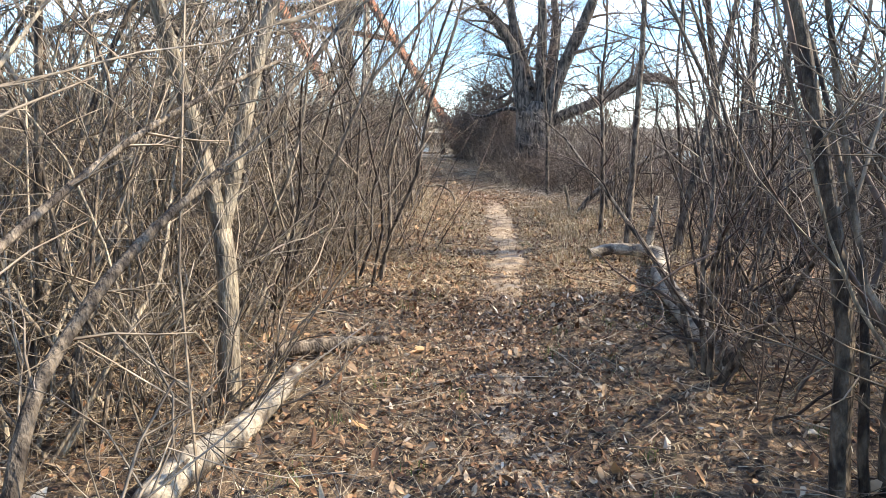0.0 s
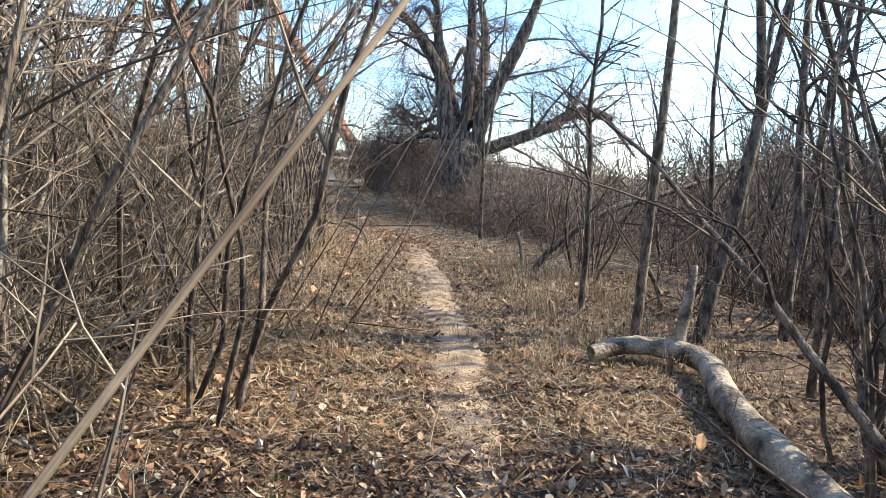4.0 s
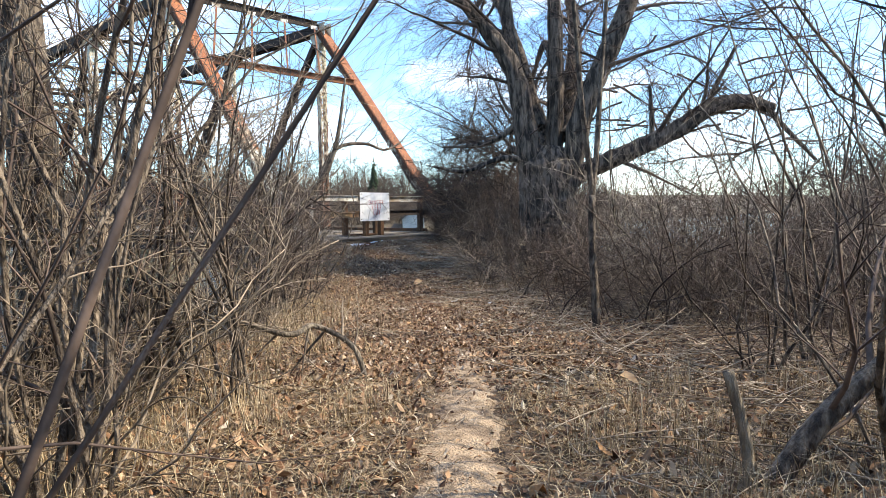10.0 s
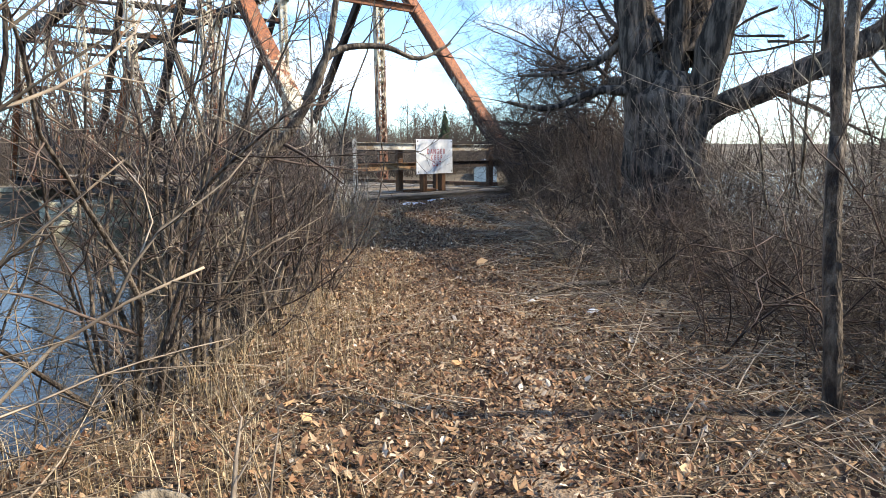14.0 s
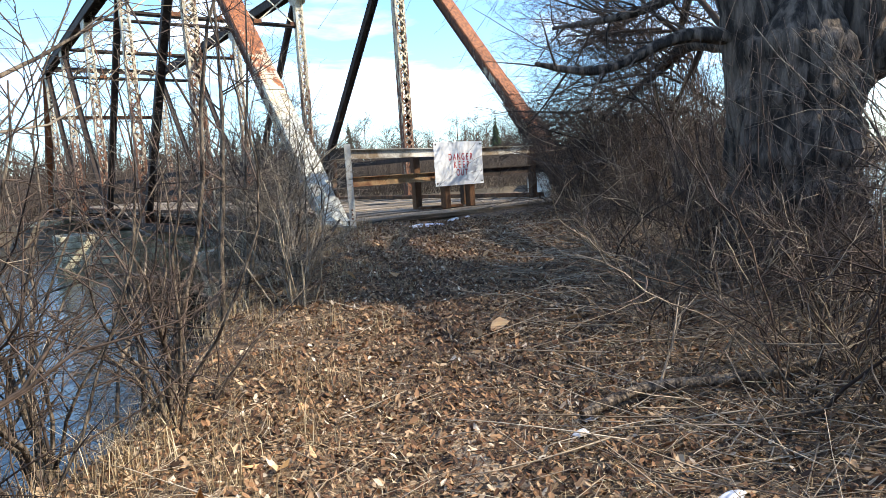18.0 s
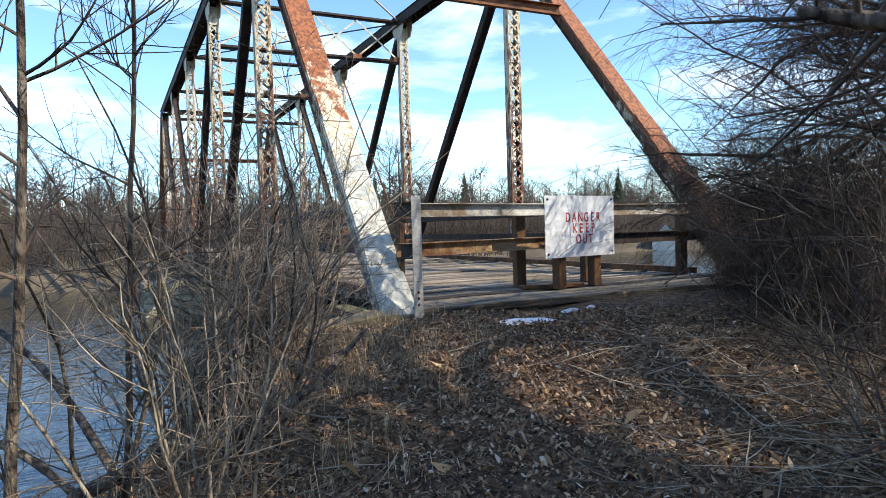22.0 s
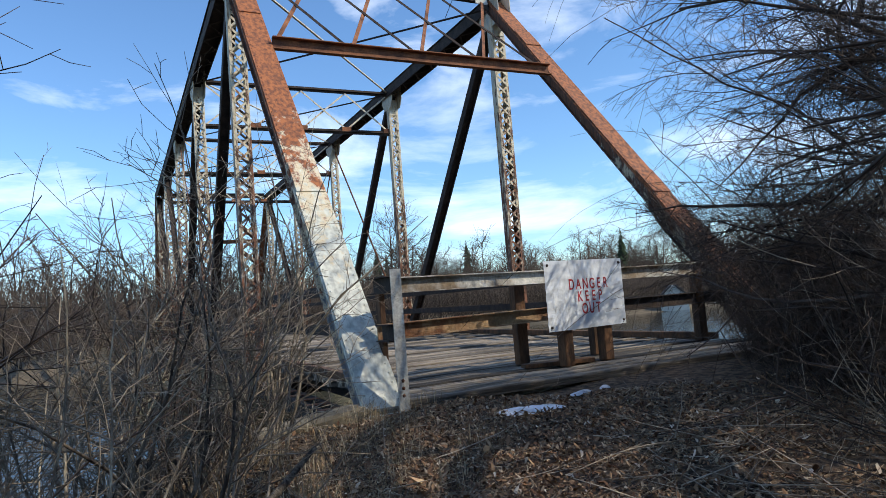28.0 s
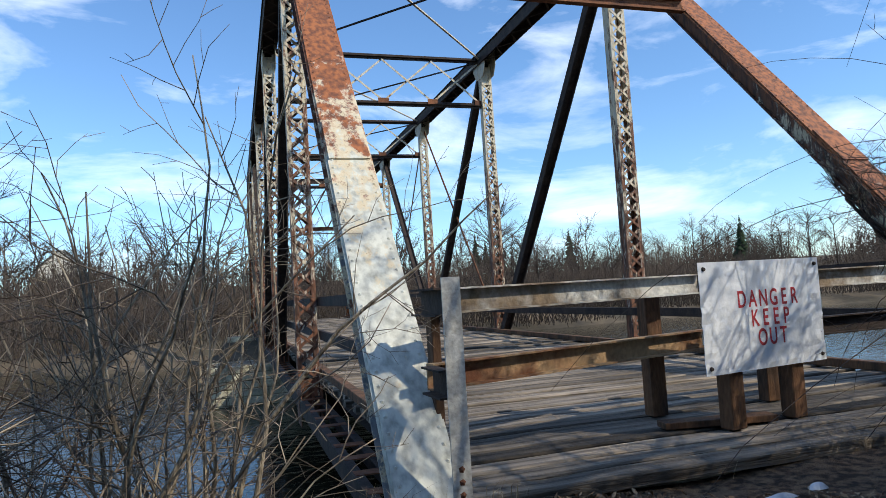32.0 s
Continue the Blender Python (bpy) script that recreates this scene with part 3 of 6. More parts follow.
def rivets(bm, a, b, count, side, r=0.016):
    """A row of rivet heads from a to b, standing proud along side."""
    a, b, side = Vector(a), Vector(b), Vector(side).normalized()
    for i in range(count):
        p = a.lerp(b, (i + 0.5) / count)
        x = side.orthogonal().normalized()
        y = side.cross(x)
        lo = [bm.verts.new(p + (x * math.cos(k * 1.2566) + y * math.sin(k * 1.2566)) * r) for k in range(5)]
        top = bm.verts.new(p + side * r * 0.8)
        for k in range(5):
            bm.faces.new((lo[k], lo[(k + 1) % 5], top))


def end_post(x, y0, y1, name_label, paint, z0=-0.35):
    """Box-section inclined end post: cover plate, two side channels, rivet rows."""
    a, b = Vector((x, y0 + (z0 / H) * (y1 - y0), z0)), Vector((x, y1, H))
    d = (b - a).normalized()
    face = Vector((0, -d.z, d.y)) if y1 > y0 else Vector((0, d.z, -d.y))
    bm = bmesh.new()
    prism(bm, a + face * 0.11, b + face * 0.11, 0.4, 0.02, face)
    post = part("end_post", bm, paint, bridge, name_label)
    # side plates and rear flanges take the colour darkened for the unlit side
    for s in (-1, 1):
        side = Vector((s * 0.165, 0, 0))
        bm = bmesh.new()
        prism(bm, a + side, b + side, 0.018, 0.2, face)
        part("side_plate", bm, M_STEEL_SHADED_SIDE, post)
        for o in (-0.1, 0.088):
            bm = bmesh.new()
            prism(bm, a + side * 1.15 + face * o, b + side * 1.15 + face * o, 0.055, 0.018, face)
            part("flange_angle", bm, M_STEEL_SHADED_SIDE if o < 0 else paint, post)
    bm = bmesh.new()
    for s in (-0.165, 0.165):
        o = Vector((s, 0, 0)) + face * 0.12
        rivets(bm, a + o, b + o, 92, face, 0.017)
    for s in (-0.176, 0.176):
        o = Vector((s, 0, 0)) + face * 0.055
        rivets(bm, a + o, b + o, 70, (1 if s > 0 else -1, 0, 0), 0.016)
    part("riveting", bm, paint, post)["kind"] = "stuff"
    for f in (0.36, 0.83):
        bm = bmesh.new()
        p = a.lerp(b, f)
        prism(bm, p - d * 0.3 + face * 0.131, p + d * 0.3 + face * 0.131, 0.38, 0.018, face)
        part("splice_plate", bm, paint, post)
    return post


def laced_member(x, y, z0, z1, w=0.3, depth=0.2, name="vertical_post"):
    """Upright of two channels joined by crossed lacing bars on both faces, with batten plates at the ends."""
    post = new(name)
    post.parent = bridge
    for s in (-1, 1):
        bm = bmesh.new()
        e, i = depth / 2 + 0.006, depth / 2 - 0.006
        outline = [(0.007, -e), (0.007, e), (-0.06, e), (-0.06, i), (-0.007, i), (-0.007, -i), (-0.06, -i), (-0.06, -e)]
        extruded(bm, (x + s * w / 2, y, z0), (x + s * w / 2, y, z1), [(u * s, v) for u, v in outline], (0, 1, 0))
        part("channel", bm, M_STEEL_LACE, post)
    n = int((z1 - z0 - 1.1) / 0.24)
    step = (z1 - z0 - 1.1) / n
    bars = []
    for s in (-1, 1):
        bm = bmesh.new()
        prism(bm, (-s * (w / 2 - 0.02), 0, 0), (s * (w / 2 - 0.02), 0, step), 0.045, 0.008, (0, 1, 0))
        me = bpy.data.meshes.new("lacing_bar")
        bm.to_mesh(me)
        bm.free()
        me.materials.append(M_STEEL_LACE)
        bars.append(me)
    for q in (-1, 1):
        yy = y + q * (depth / 2 + 0.011)
        for i in range(n):
            for k in ((0, 1) if q < 0 else (i % 2,)):
                part("lacing_bar", bars[k], M_STEEL_LACE, post).location = (x, yy + 0.009 * k, z0 + 0.5 + step * i)
    for za, zb in ((z0, z0 + 0.5), (z1 - 0.62, z1 - 0.1)):
        bm = bmesh.new()
        for q in (-1, 1):
            prism(bm, (x, y + q * (depth / 2 + 0.014), za), (x, y + q * (depth / 2 + 0.014), zb), w - 0.02, 0.012, (0, 1, 0))
        part("batten_plate", bm, M_STEEL_LACE, post, "pale flaking batten plate")
    return post


def gusset(x, y, z, w, h):
    bm = bmesh.new()
    for s in (-0.16, 0.16):
        vs = [bm.verts.new((x + s, y + dy * w, z + dz * h)) for dy, dz in ((-0.5, -0.2), (-0.3, -0.5), (0.3, -0.5), (0.5, -0.2), (0.5, 0.35), (-0.5, 0.35))]
        f = bm.faces.new(vs)
        e = bmesh.ops.extrude_face_region(bm, geom=[f])
        bmesh.ops.translate(bm, verts=[v for v in e["geom"] if isinstance(v, bmesh.types.BMVert)], vec=(0.014, 0, 0))
    part("gusset_plate", bm, M_STEEL_LACE, bridge)


for x, side in ((0.0, "left"), (WIDTH, "right")):
    end_post(x, NODES[0], NODES[1], "inclined end post with orange rust above peeling silver paint" if x < 1 else "inclined end post, rusted orange", M_STEEL if x < 1 else M_STEEL_RUSTY)
    end_post(x, NODES[6], NODES[5], "far inclined end post, rusted orange", M_STEEL_RUSTY)
    # top chord: box section with a cover plate
    bm = bmesh.new()
    for s in (-0.19, 0.19):
        prism(bm, (x + s, NODES[1] - 0.1, H - 0.02), (x + s, NODES[5] + 0.1, H - 0.02), 0.02, 0.3)
    prism(bm, (x, NODES[1] - 0.15, H + 0.14), (x, NODES[5] + 0.15, H + 0.14), 0.46, 0.022)
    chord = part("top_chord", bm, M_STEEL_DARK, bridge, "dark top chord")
    bm = bmesh.new()
    for i in range(56):
        ya, yb = NODES[1] + (NODES[5] - NODES[1]) * i / 56, NODES[1] + (NODES[5] - NODES[1]) * (i + 1) / 56
        s = 1 if i % 2 else -1
        prism(bm, (x - s * 0.17, ya, H - 0.18), (x + s * 0.17, yb, H - 0.18), 0.045, 0.01)
    part("chord_lacing", bm, M_STEEL_DARK, chord)["kind"] = "stuff"
    # bottom chord: a pair of built-up bars with battens
    bm = bmesh.new()
    for s in (-0.15, 0.15):
        prism(bm, (x + s, NODES[0] + 0.3, -0.42), (x + s, NODES[6] - 0.3, -0.42), 0.02, 0.2)
        prism(bm, (x + s * 0.8, NODES[0] + 0.3, -0.32), (x + s * 0.8, NODES[6] - 0.3, -0.32), 0.09, 0.014)
    low = part("bottom_chord", bm, M_STEEL_DARK, bridge, "dark riveted bottom chord")
    bm = bmesh.new()
    for i in range(60):
        yy = NODES[0] + 0.5 + i * 0.58
        prism(bm, (x - 0.15, yy, -0.315), (x + 0.15, yy, -0.315), 0.16, 0.012)
    part("tie_plating", bm, M_STEEL_RUST, low)["kind"] = "stuff"
    for i in range(1, 6):
        laced_member(x, NODES[i], -0.55, H - 0.15, w=0.3 if i > 1 else 0.32)
        gusset(x, NODES[i], H - 0.1, 0.9, 0.9)
        gusset(x, NODES[i], -0.3, 0.8, 0.9)
    # diagonals lean towards the middle
    for i, j in ((1, 2), (2, 3), (5, 4), (4, 3)):
        bm = bmesh.new()
        e = 0.1 if i in (1, 5) else 0.075
        extruded(bm, (x, NODES[i], H - 0.1), (x, NODES[j], -0.3), [(0.11, -e), (0.11, e), (0.086, e), (0.086, 0.006), (-0.086, 0.006), (-0.086, e), (-0.11, e), (-0.11, -e), (-0.086, -e), (-0.086, -0.006), (0.086, -0.006), (0.086, -e)], (0, 1, 0.7))
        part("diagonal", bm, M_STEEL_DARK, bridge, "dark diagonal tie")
    for i, j in ((3, 2), (3, 4)):
        bm = bmesh.new()
        prism(bm, (x + 0.04, NODES[i], H - 0.3), (x + 0.04, NODES[j], -0.2), 0.02, 0.09, (0, 1, 0.7))
        part("counter_tie", bm, M_STEEL_RUST, bridge)
    # handrails along the truss
    for z in (0.62, 1.14):
        bm = bmesh.new()
        prism(bm, (x + (0.22 if x < 1 else -0.22), NODES[0] + 1.0, z), (x + (0.22 if x < 1 else -0.22), NODES[6] - 0.8, z), 0.06, 0.14)
        part("side_rail", bm, M_STEEL_DARK, bridge, "dark side rail")

# portal frame on the near and far end posts
for ya, yb in ((NODES[0], NODES[1]), (NODES[6], NODES[5])):
    def on_slope(z, out=0.2):
        y = ya + (yb - ya) * z / H
        return y - out * (1 if yb > ya else -1) * 0.8
    zt, zb = H + 0.12, STRUT_Z
    for z, h in ((zt, 0.26), (zb, 0.2)):
        bm = bmesh.new()
        e, i = h / 2 + 0.008, h / 2 - 0.008
        extruded(bm, (0.2, on_slope(z), z), (WIDTH - 0.2, on_slope(z), z), [(0.01, -e), (0.01, e), (-0.105, e), (-0.105, i), (-0.01, i), (-0.01, -i), (-0.105, -i), (-0.105, -e)])
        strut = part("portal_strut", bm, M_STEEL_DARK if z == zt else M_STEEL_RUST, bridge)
        bm = bmesh.new()
        rivets(bm, (0.3, on_slope(z) - 0.012, z), (WIDTH - 0.3, on_slope(z) - 0.012, z), 60, (0, -1, 0), 0.012)
        part("riveting", bm, M_STEEL_RUST, strut)["kind"] = "stuff"
    n = 4
    for k in range(n):
        xa, xm, xb = 0.3 + (WIDTH - 0.6) * k / n, 0.3 + (WIDTH - 0.6) * (k + 0.5) / n, 0.3 + (WIDTH - 0.6) * (k + 1) / n
        bm = bmesh.new()
        prism(bm, (xa, on_slope(zb + 0.1, 0.19), zb + 0.1), (xb - 0.1, on_slope(zt - 0.12, 0.19), zt - 0.12), 0.075, 0.012, (0, 1, 0))
        prism(bm, (xa + 0.02, on_slope(zb + 0.1, 0.15), zb + 0.1), (xb - 0.08, on_slope(zt - 0.12, 0.15), zt - 0.12), 0.012, 0.06, (0, 1, 0))
        part("lattice_bar", bm, M_STEEL_RUST, bridge, "orange rusted lattice bar")
        bm = bmesh.new()
        prism(bm, (xa, on_slope(zt - 0.12, 0.23), zt - 0.12), (xb - 0.1, on_slope(zb + 0.1, 0.23), zb + 0.1), 0.05, 0.012, (0, 1, 0))
        part("lattice_bar", bm, M_STEEL_DARK, bridge)
        bm = bmesh.new()
        prism(bm, (xb - 0.3, on_slope(zt - 0.12, 0.25), zt - 0.14), (xb + 0.02, on_slope(zt - 0.12, 0.25), zt - 0.14), 0.012, 0.14)
        part("lattice_plate", bm, M_RAIL, bridge, "pale joint plate")

# overhead sway frames and laterals
for i in range(1, 6):
    if 1 < i < 5:
        for z in (H - 0.05, H - 1.35):
            bm = bmesh.new()
            prism(bm, (0.1, NODES[i], z), (WIDTH - 0.1, NODES[i], z), 0.13, 0.012)
            prism(bm, (0.1, NODES[i], z), (WIDTH - 0.1, NODES[i], z), 0.012, 0.15)
            part("sway_strut", bm, M_STEEL_DARK, bridge)
        for k in range(4):
            xa, xb = 0.2 + (WIDTH - 0.4) * k / 4, 0.2 + (WIDTH - 0.4) * (k + 1) / 4
            for za, zb in ((H - 0.12, H - 1.28), (H - 1.28, H - 0.12)):
                bm = bmesh.new()
                prism(bm, (xa, NODES[i] - (0.02 if za > zb else -0.02), za), (xb, NODES[i] - (0.02 if za > zb else -0.02), zb), 0.05, 0.012, (0, 1, 0))
                part("sway_bar", bm, M_STEEL_LACE, bridge)
            bm = bmesh.new()
            prism(bm, (xb - 0.15, NODES[i] - 0.03, H - 1.28), (xb + 0.15, NODES[i] - 0.03, H - 1.28), 0.012, 0.16)
            part("joint_plate", bm, M_STEEL_RUST, bridge)
    if i < 5:
        for xa, xb in ((0.1, WIDTH - 0.1), (WIDTH - 0.1, 0.1)):
            bm = bmesh.new()
            prism(bm, (xa, NODES[i], H - (0.02 if xa < 1 else 0.06)), (xb, NODES[i + 1], H - (0.02 if xa < 1 else 0.06)), 0.05, 0.03)
            part("lateral_rod", bm, M_STEEL_LACE if xa < 1 else M_STEEL_DARK, bridge)

# floor beams and stringers
for i in range(0, 7):
    bm = bmesh.new()
    prism(bm, (0.15, NODES[i] + (0.25 if i == 0 else 0), -0.42), (WIDTH - 0.15, NODES[i] + (0.25 if i == 0 else 0), -0.42), 0.02, 0.55)
    for z in (-0.69, -0.16):
        prism(bm, (0.15, NODES[i] + (0.25 if i == 0 else 0), z), (WIDTH - 0.15, NODES[i] + (0.25 if i == 0 else 0), z), 0.2, 0.02)
    part("floor_beam", bm, M_STEEL_DARK, bridge, "dark floor beam")
for k in range(6):
    bm = bmesh.new()
    xx = 0.5 + (WIDTH - 1.0) * k / 5
    prism(bm, (xx, NODES[0] + 0.2, -0.19), (xx, NODES[6], -0.19), 0.12, 0.22)
    part("stringer", bm, M_STEEL_DARK, bridge)
for xx in (0.24, WIDTH - 0.24):
    bm = bmesh.new()
    prism(bm, (xx, NODES[0] + 0.9, 0.05), (xx, NODES[6], 0.05), 0.12, 0.1, (0, 0, 1), 0.008)
    part("kerb_timber", bm, M_POST_WOOD, bridge)

# ---- abutments and pier ----
def course(name, x0, x1, y0, y1, z0, z1, rows, label, seed):
    """A wall of coursed stone blocks round a core."""
    rng = random.Random(seed)
    root = thing(name, label, "abutment", kind="structure")
    bm = bmesh.new()
    block(bm, x0 + 0.06, x1 - 0.06, y0 + 0.06, y1 - 0.06, z0, z1 - 0.02)
    part("core", bm, M_CONCRETE, root)
    for r in range(rows):
        za, zb = z0 + (z1 - z0) * r / rows, z0 + (z1 - z0) * (r + 1) / rows
        for face in range(4):
            lo, hi = ((x0, x1), (y0, y1))[face % 2]
            p = lo
            while p < hi - 0.05:
                q = min(hi, p + rng.uniform(0.5, 1.0))
                if hi - q < 0.25:
                    q = hi
                g, o = 0.012, rng.uniform(-0.02, 0.03)
                bm = bmesh.new()
                if face == 0:
                    block(bm, p + g, q - g, y0 - o, y0 + 0.12, za + g, zb - g, 0.02)
                elif face == 2:
                    block(bm, p + g, q - g, y1 - 0.12, y1 + o, za + g, zb - g, 0.02)
                elif face == 1:
                    block(bm, x0 - o, x0 + 0.12, p + g, q - g, za + g, zb - g, 0.02)
                else:
                    block(bm, x1 - 0.12, x1 + o, p + g, q - g, za + g, zb - g, 0.02)
                part("stone_block", bm, M_STONE, root)
                p = q
    return root


course("abutment_far", -1.6, WIDTH + 1.6, NODES[6] - 0.7, NODES[6] + 3.0, WATER_Z - 1, -0.75, 4, "pale coursed stone abutment under the far end", 5)
course("river_pier", -2.0, WIDTH + 1.3, 20.1, 22.2, WATER_Z - 1, -0.8, 9, "pale coursed stone pier standing in the river", 6)
abut = thing("abutment_near", "weathered concrete abutment and wing wall at the river", "abutment", kind="structure")
bm = bmesh.new()
block(bm, -0.7, WIDTH + 0.8, Y0 - 0.05, Y0 + 1.2, WATER_Z - 1, -0.72, 0.03)
part("seat", bm, M_CONCRETE, abut)
bm = bmesh.new()
prism(bm, (-0.2, Y0 - 0.22, -0.5), (-2.3, Y0 - 0.45, -0.7), 0.36, 0.95, (0, 0, 1), 0.03)
part("wing_wall", bm, M_CONCRETE, abut)
bm = bmesh.new()
prism(bm, (WIDTH + 0.3, Y0 - 0.22, -0.28), (WIDTH + 2.6, Y0 - 0.3, -0.35), 0.4, 0.9, (0, 0, 1), 0.03)
part("wing_wall", bm, M_CONCRETE, abut)
bm = bmesh.new()
block(bm, -0.4, WIDTH + 0.4, Y0 - 0.28, Y0 - 0.08, -0.7, -0.09, 0.015)
part("back_wall", bm, M_CONCRETE, abut)
# ---- the barrier on the deck ----
barrier = thing("bridge_barrier", "steel barrier across the bridge with silver rails on rusted posts", "barrier")
YR = Y0 + RAIL_DY
bm = bmesh.new()
prism(bm, (POST1_X, 0.66, -0.3), (POST1_X, 0.66, RAIL_TOP + 0.04), 0.014, 0.11, (0, 1, 0))
prism(bm, (POST1_X - 0.05, 0.6, -0.3), (POST1_X - 0.05, 0.6, RAIL_TOP + 0.04), 0.11, 0.014, (0, 1, 0))
angle = part("angle_post", bm, M_POST, barrier, "pale galvanised angle post")
bm = bmesh.new()
bm.free()
for z in (0.03, 0.1, 0.17):
    bm = bmesh.new()
    rivets(bm, (POST1_X - 0.05, 0.593, z), (POST1_X - 0.05, 0.593, z), 1, (0, -1, 0), 0.02)
    part("bolt", bm, M_STEEL_RUST, angle)
for xx, yp, w in ((0.2, 1.28, 0.06), (POST2_X, YR + 0.12, 0.15), (POST3_X, YR + 0.12, 0.15), (WIDTH - 0.45, YR + 0.12, 0.15)):
    bm = bmesh.new()
    prism(bm, (xx, yp, 0.0), (xx, yp, RAIL_TOP - 0.04), w, 0.13, (0, 1, 0), 0.006)
    part("barrier_post", bm, M_POST_WOOD, barrier, "brown rusted post")


def channel_rail(xa, ya, xb, yb, z, mat, label):
    bm = bmesh.new()
    a, b = Vector((xa, ya, z)), Vector((xb, yb, z))
    extruded(bm, a, b, [(0.006, -0.085), (0.006, 0.085), (-0.08, 0.085), (-0.08, 0.073), (-0.006, 0.073), (-0.006, -0.073), (-0.08, -0.073), (-0.08, -0.085)])
    part("rail", bm, mat, barrier, label)


channel_rail(0.12, 1.2, POST2_X + 0.45, YR + 0.03, RAIL_TOP - 0.1, M_RAIL, "silver channel rail")
channel_rail(POST2_X + 0.5, YR + 0.02, WIDTH + 0.1, YR + 0.1, RAIL_TOP - 0.12, M_RAIL, "weathered silver rail")
channel_rail(0.12, 1.2, POST2_X + 0.45, YR + 0.03, RAIL_LOW, M_RAIL_RUST, "rust-streaked channel rail")
channel_rail(POST2_X + 0.5, YR + 0.03, WIDTH + 0.1, YR + 0.1, RAIL_LOW + 0.02, M_STEEL_DARK, "dark lower rail")
channel_rail(0.12, 1.22, 0.14, 0.74, RAIL_TOP - 0.1, M_STEEL_DARK, "dark rail end")
channel_rail(0.12, 1.05, 0.14, 0.74, RAIL_LOW, M_STEEL_DARK, "dark rail end")

# ---- the warning sign ----
sign = thing("warning_sign", "dented white sheet-metal sign with red lettering on two short posts", "sign", at=(SIGN[0], SIGN[1], 0), turn=0.15)
SW, SZ0, SZ1 = SIGN[2], SIGN[3], SIGN[4]
nx, nz = 30, 20
V = [(SW * (i / nx - 0.5), 0.012 * smooth(0.36, 0.5, max(abs(i / nx - 0.5), abs(j / nz - 0.5))) * noise.noise(Vector((i * 0.4, j * 0.6 - i * 0.3, 0))), SZ0 + (SZ1 - SZ0) * j / nz) for j in range(nz + 1) for i in range(nx + 1)]
F = [(j * (nx + 1) + i, j * (nx + 1) + i + 1, (j + 1) * (nx + 1) + i + 1, (j + 1) * (nx + 1) + i) for j in range(nz) for i in range(nx)]
panel = part("sign_panel", mesh_of("sign_panel", V, F, M_SIGN, False), M_SIGN, sign, "dented white sheet-metal panel")
solid = panel.modifiers.new("thickness", "SOLIDIFY")
solid.thickness = 0.004
for sx in (-1, 1):
    for sz in (SZ0 + 0.05, SZ1 - 0.05):
        bm = bmesh.new()
        bmesh.ops.create_cone(bm, cap_ends=True, segments=8, radius1=0.018, radius2=0.012, depth=0.014, matrix=Matrix.Translation((sx * (SW / 2 - 0.05), -0.008, sz)) @ Matrix.Rotation(radians(90), 4, "X"))
        part("bolt", bm, M_STEEL_DARK, sign, "dark bolt head")


def lettering(text, size, x, z, parent):
    """One object for each letter, standing on the panel."""
    for k, ch in enumerate(text):
        cu = bpy.data.curves.new("letter", "FONT")
        cu.body, cu.size, cu.extrude, cu.offset, cu.align_x = ch, size, 0.0005, 0.0028, "CENTER"
        ob = new("letter", cu)
        ob.location, ob.rotation_euler, ob.scale = (x + (k - (len(text) - 1) / 2) * size * 0.655, -0.0016, z), (radians(90), 0, 0), (0.72, 1, 1)
        cu.materials.append(M_RED)
        ob.parent = parent


sh = SZ1 - SZ0
lettering("DANGER", 0.18, 0.05, SZ0 + sh * 0.575, sign)
lettering("KEEP", 0.18, 0.06, SZ0 + sh * 0.395, sign)
lettering("OUT", 0.18, 0.07, SZ0 + sh * 0.215, sign)
for sx in (-0.33, 0.36):
    bm = bmesh.new()
    prism(bm, (sx, 0.1, 0.0), (sx, 0.1, SZ1 - 0.1), 0.15, 0.13, (0, 1, 0), 0.008)
    part("sign_post", bm, M_POST_WOOD, sign, "brown weathered timber post")
bm = bmesh.new()
prism(bm, (-0.75, 0.42, 0.035), (0.1, 0.1, 0.035), 0.16, 0.05, (0, 0, 1), 0.005)
part("base_board", bm, M_POST_WOOD, sign)


# ---- trees and shrubs ----
def wood_thing(name, label, category, V0, F0, V1, F1, m0, m1, group="", part_name="twig_growth"):
    """A plant: its stems as the thing's mesh, and its finer growth as a part."""
    ob = new(name, mesh_of(name, V0, F0, m0))
    tagged(ob, label, category, group)
    if V1:
        part(part_name, mesh_of(part_name, V1, F1, m1), m1, ob)["kind"] = "stuff"
    return ob


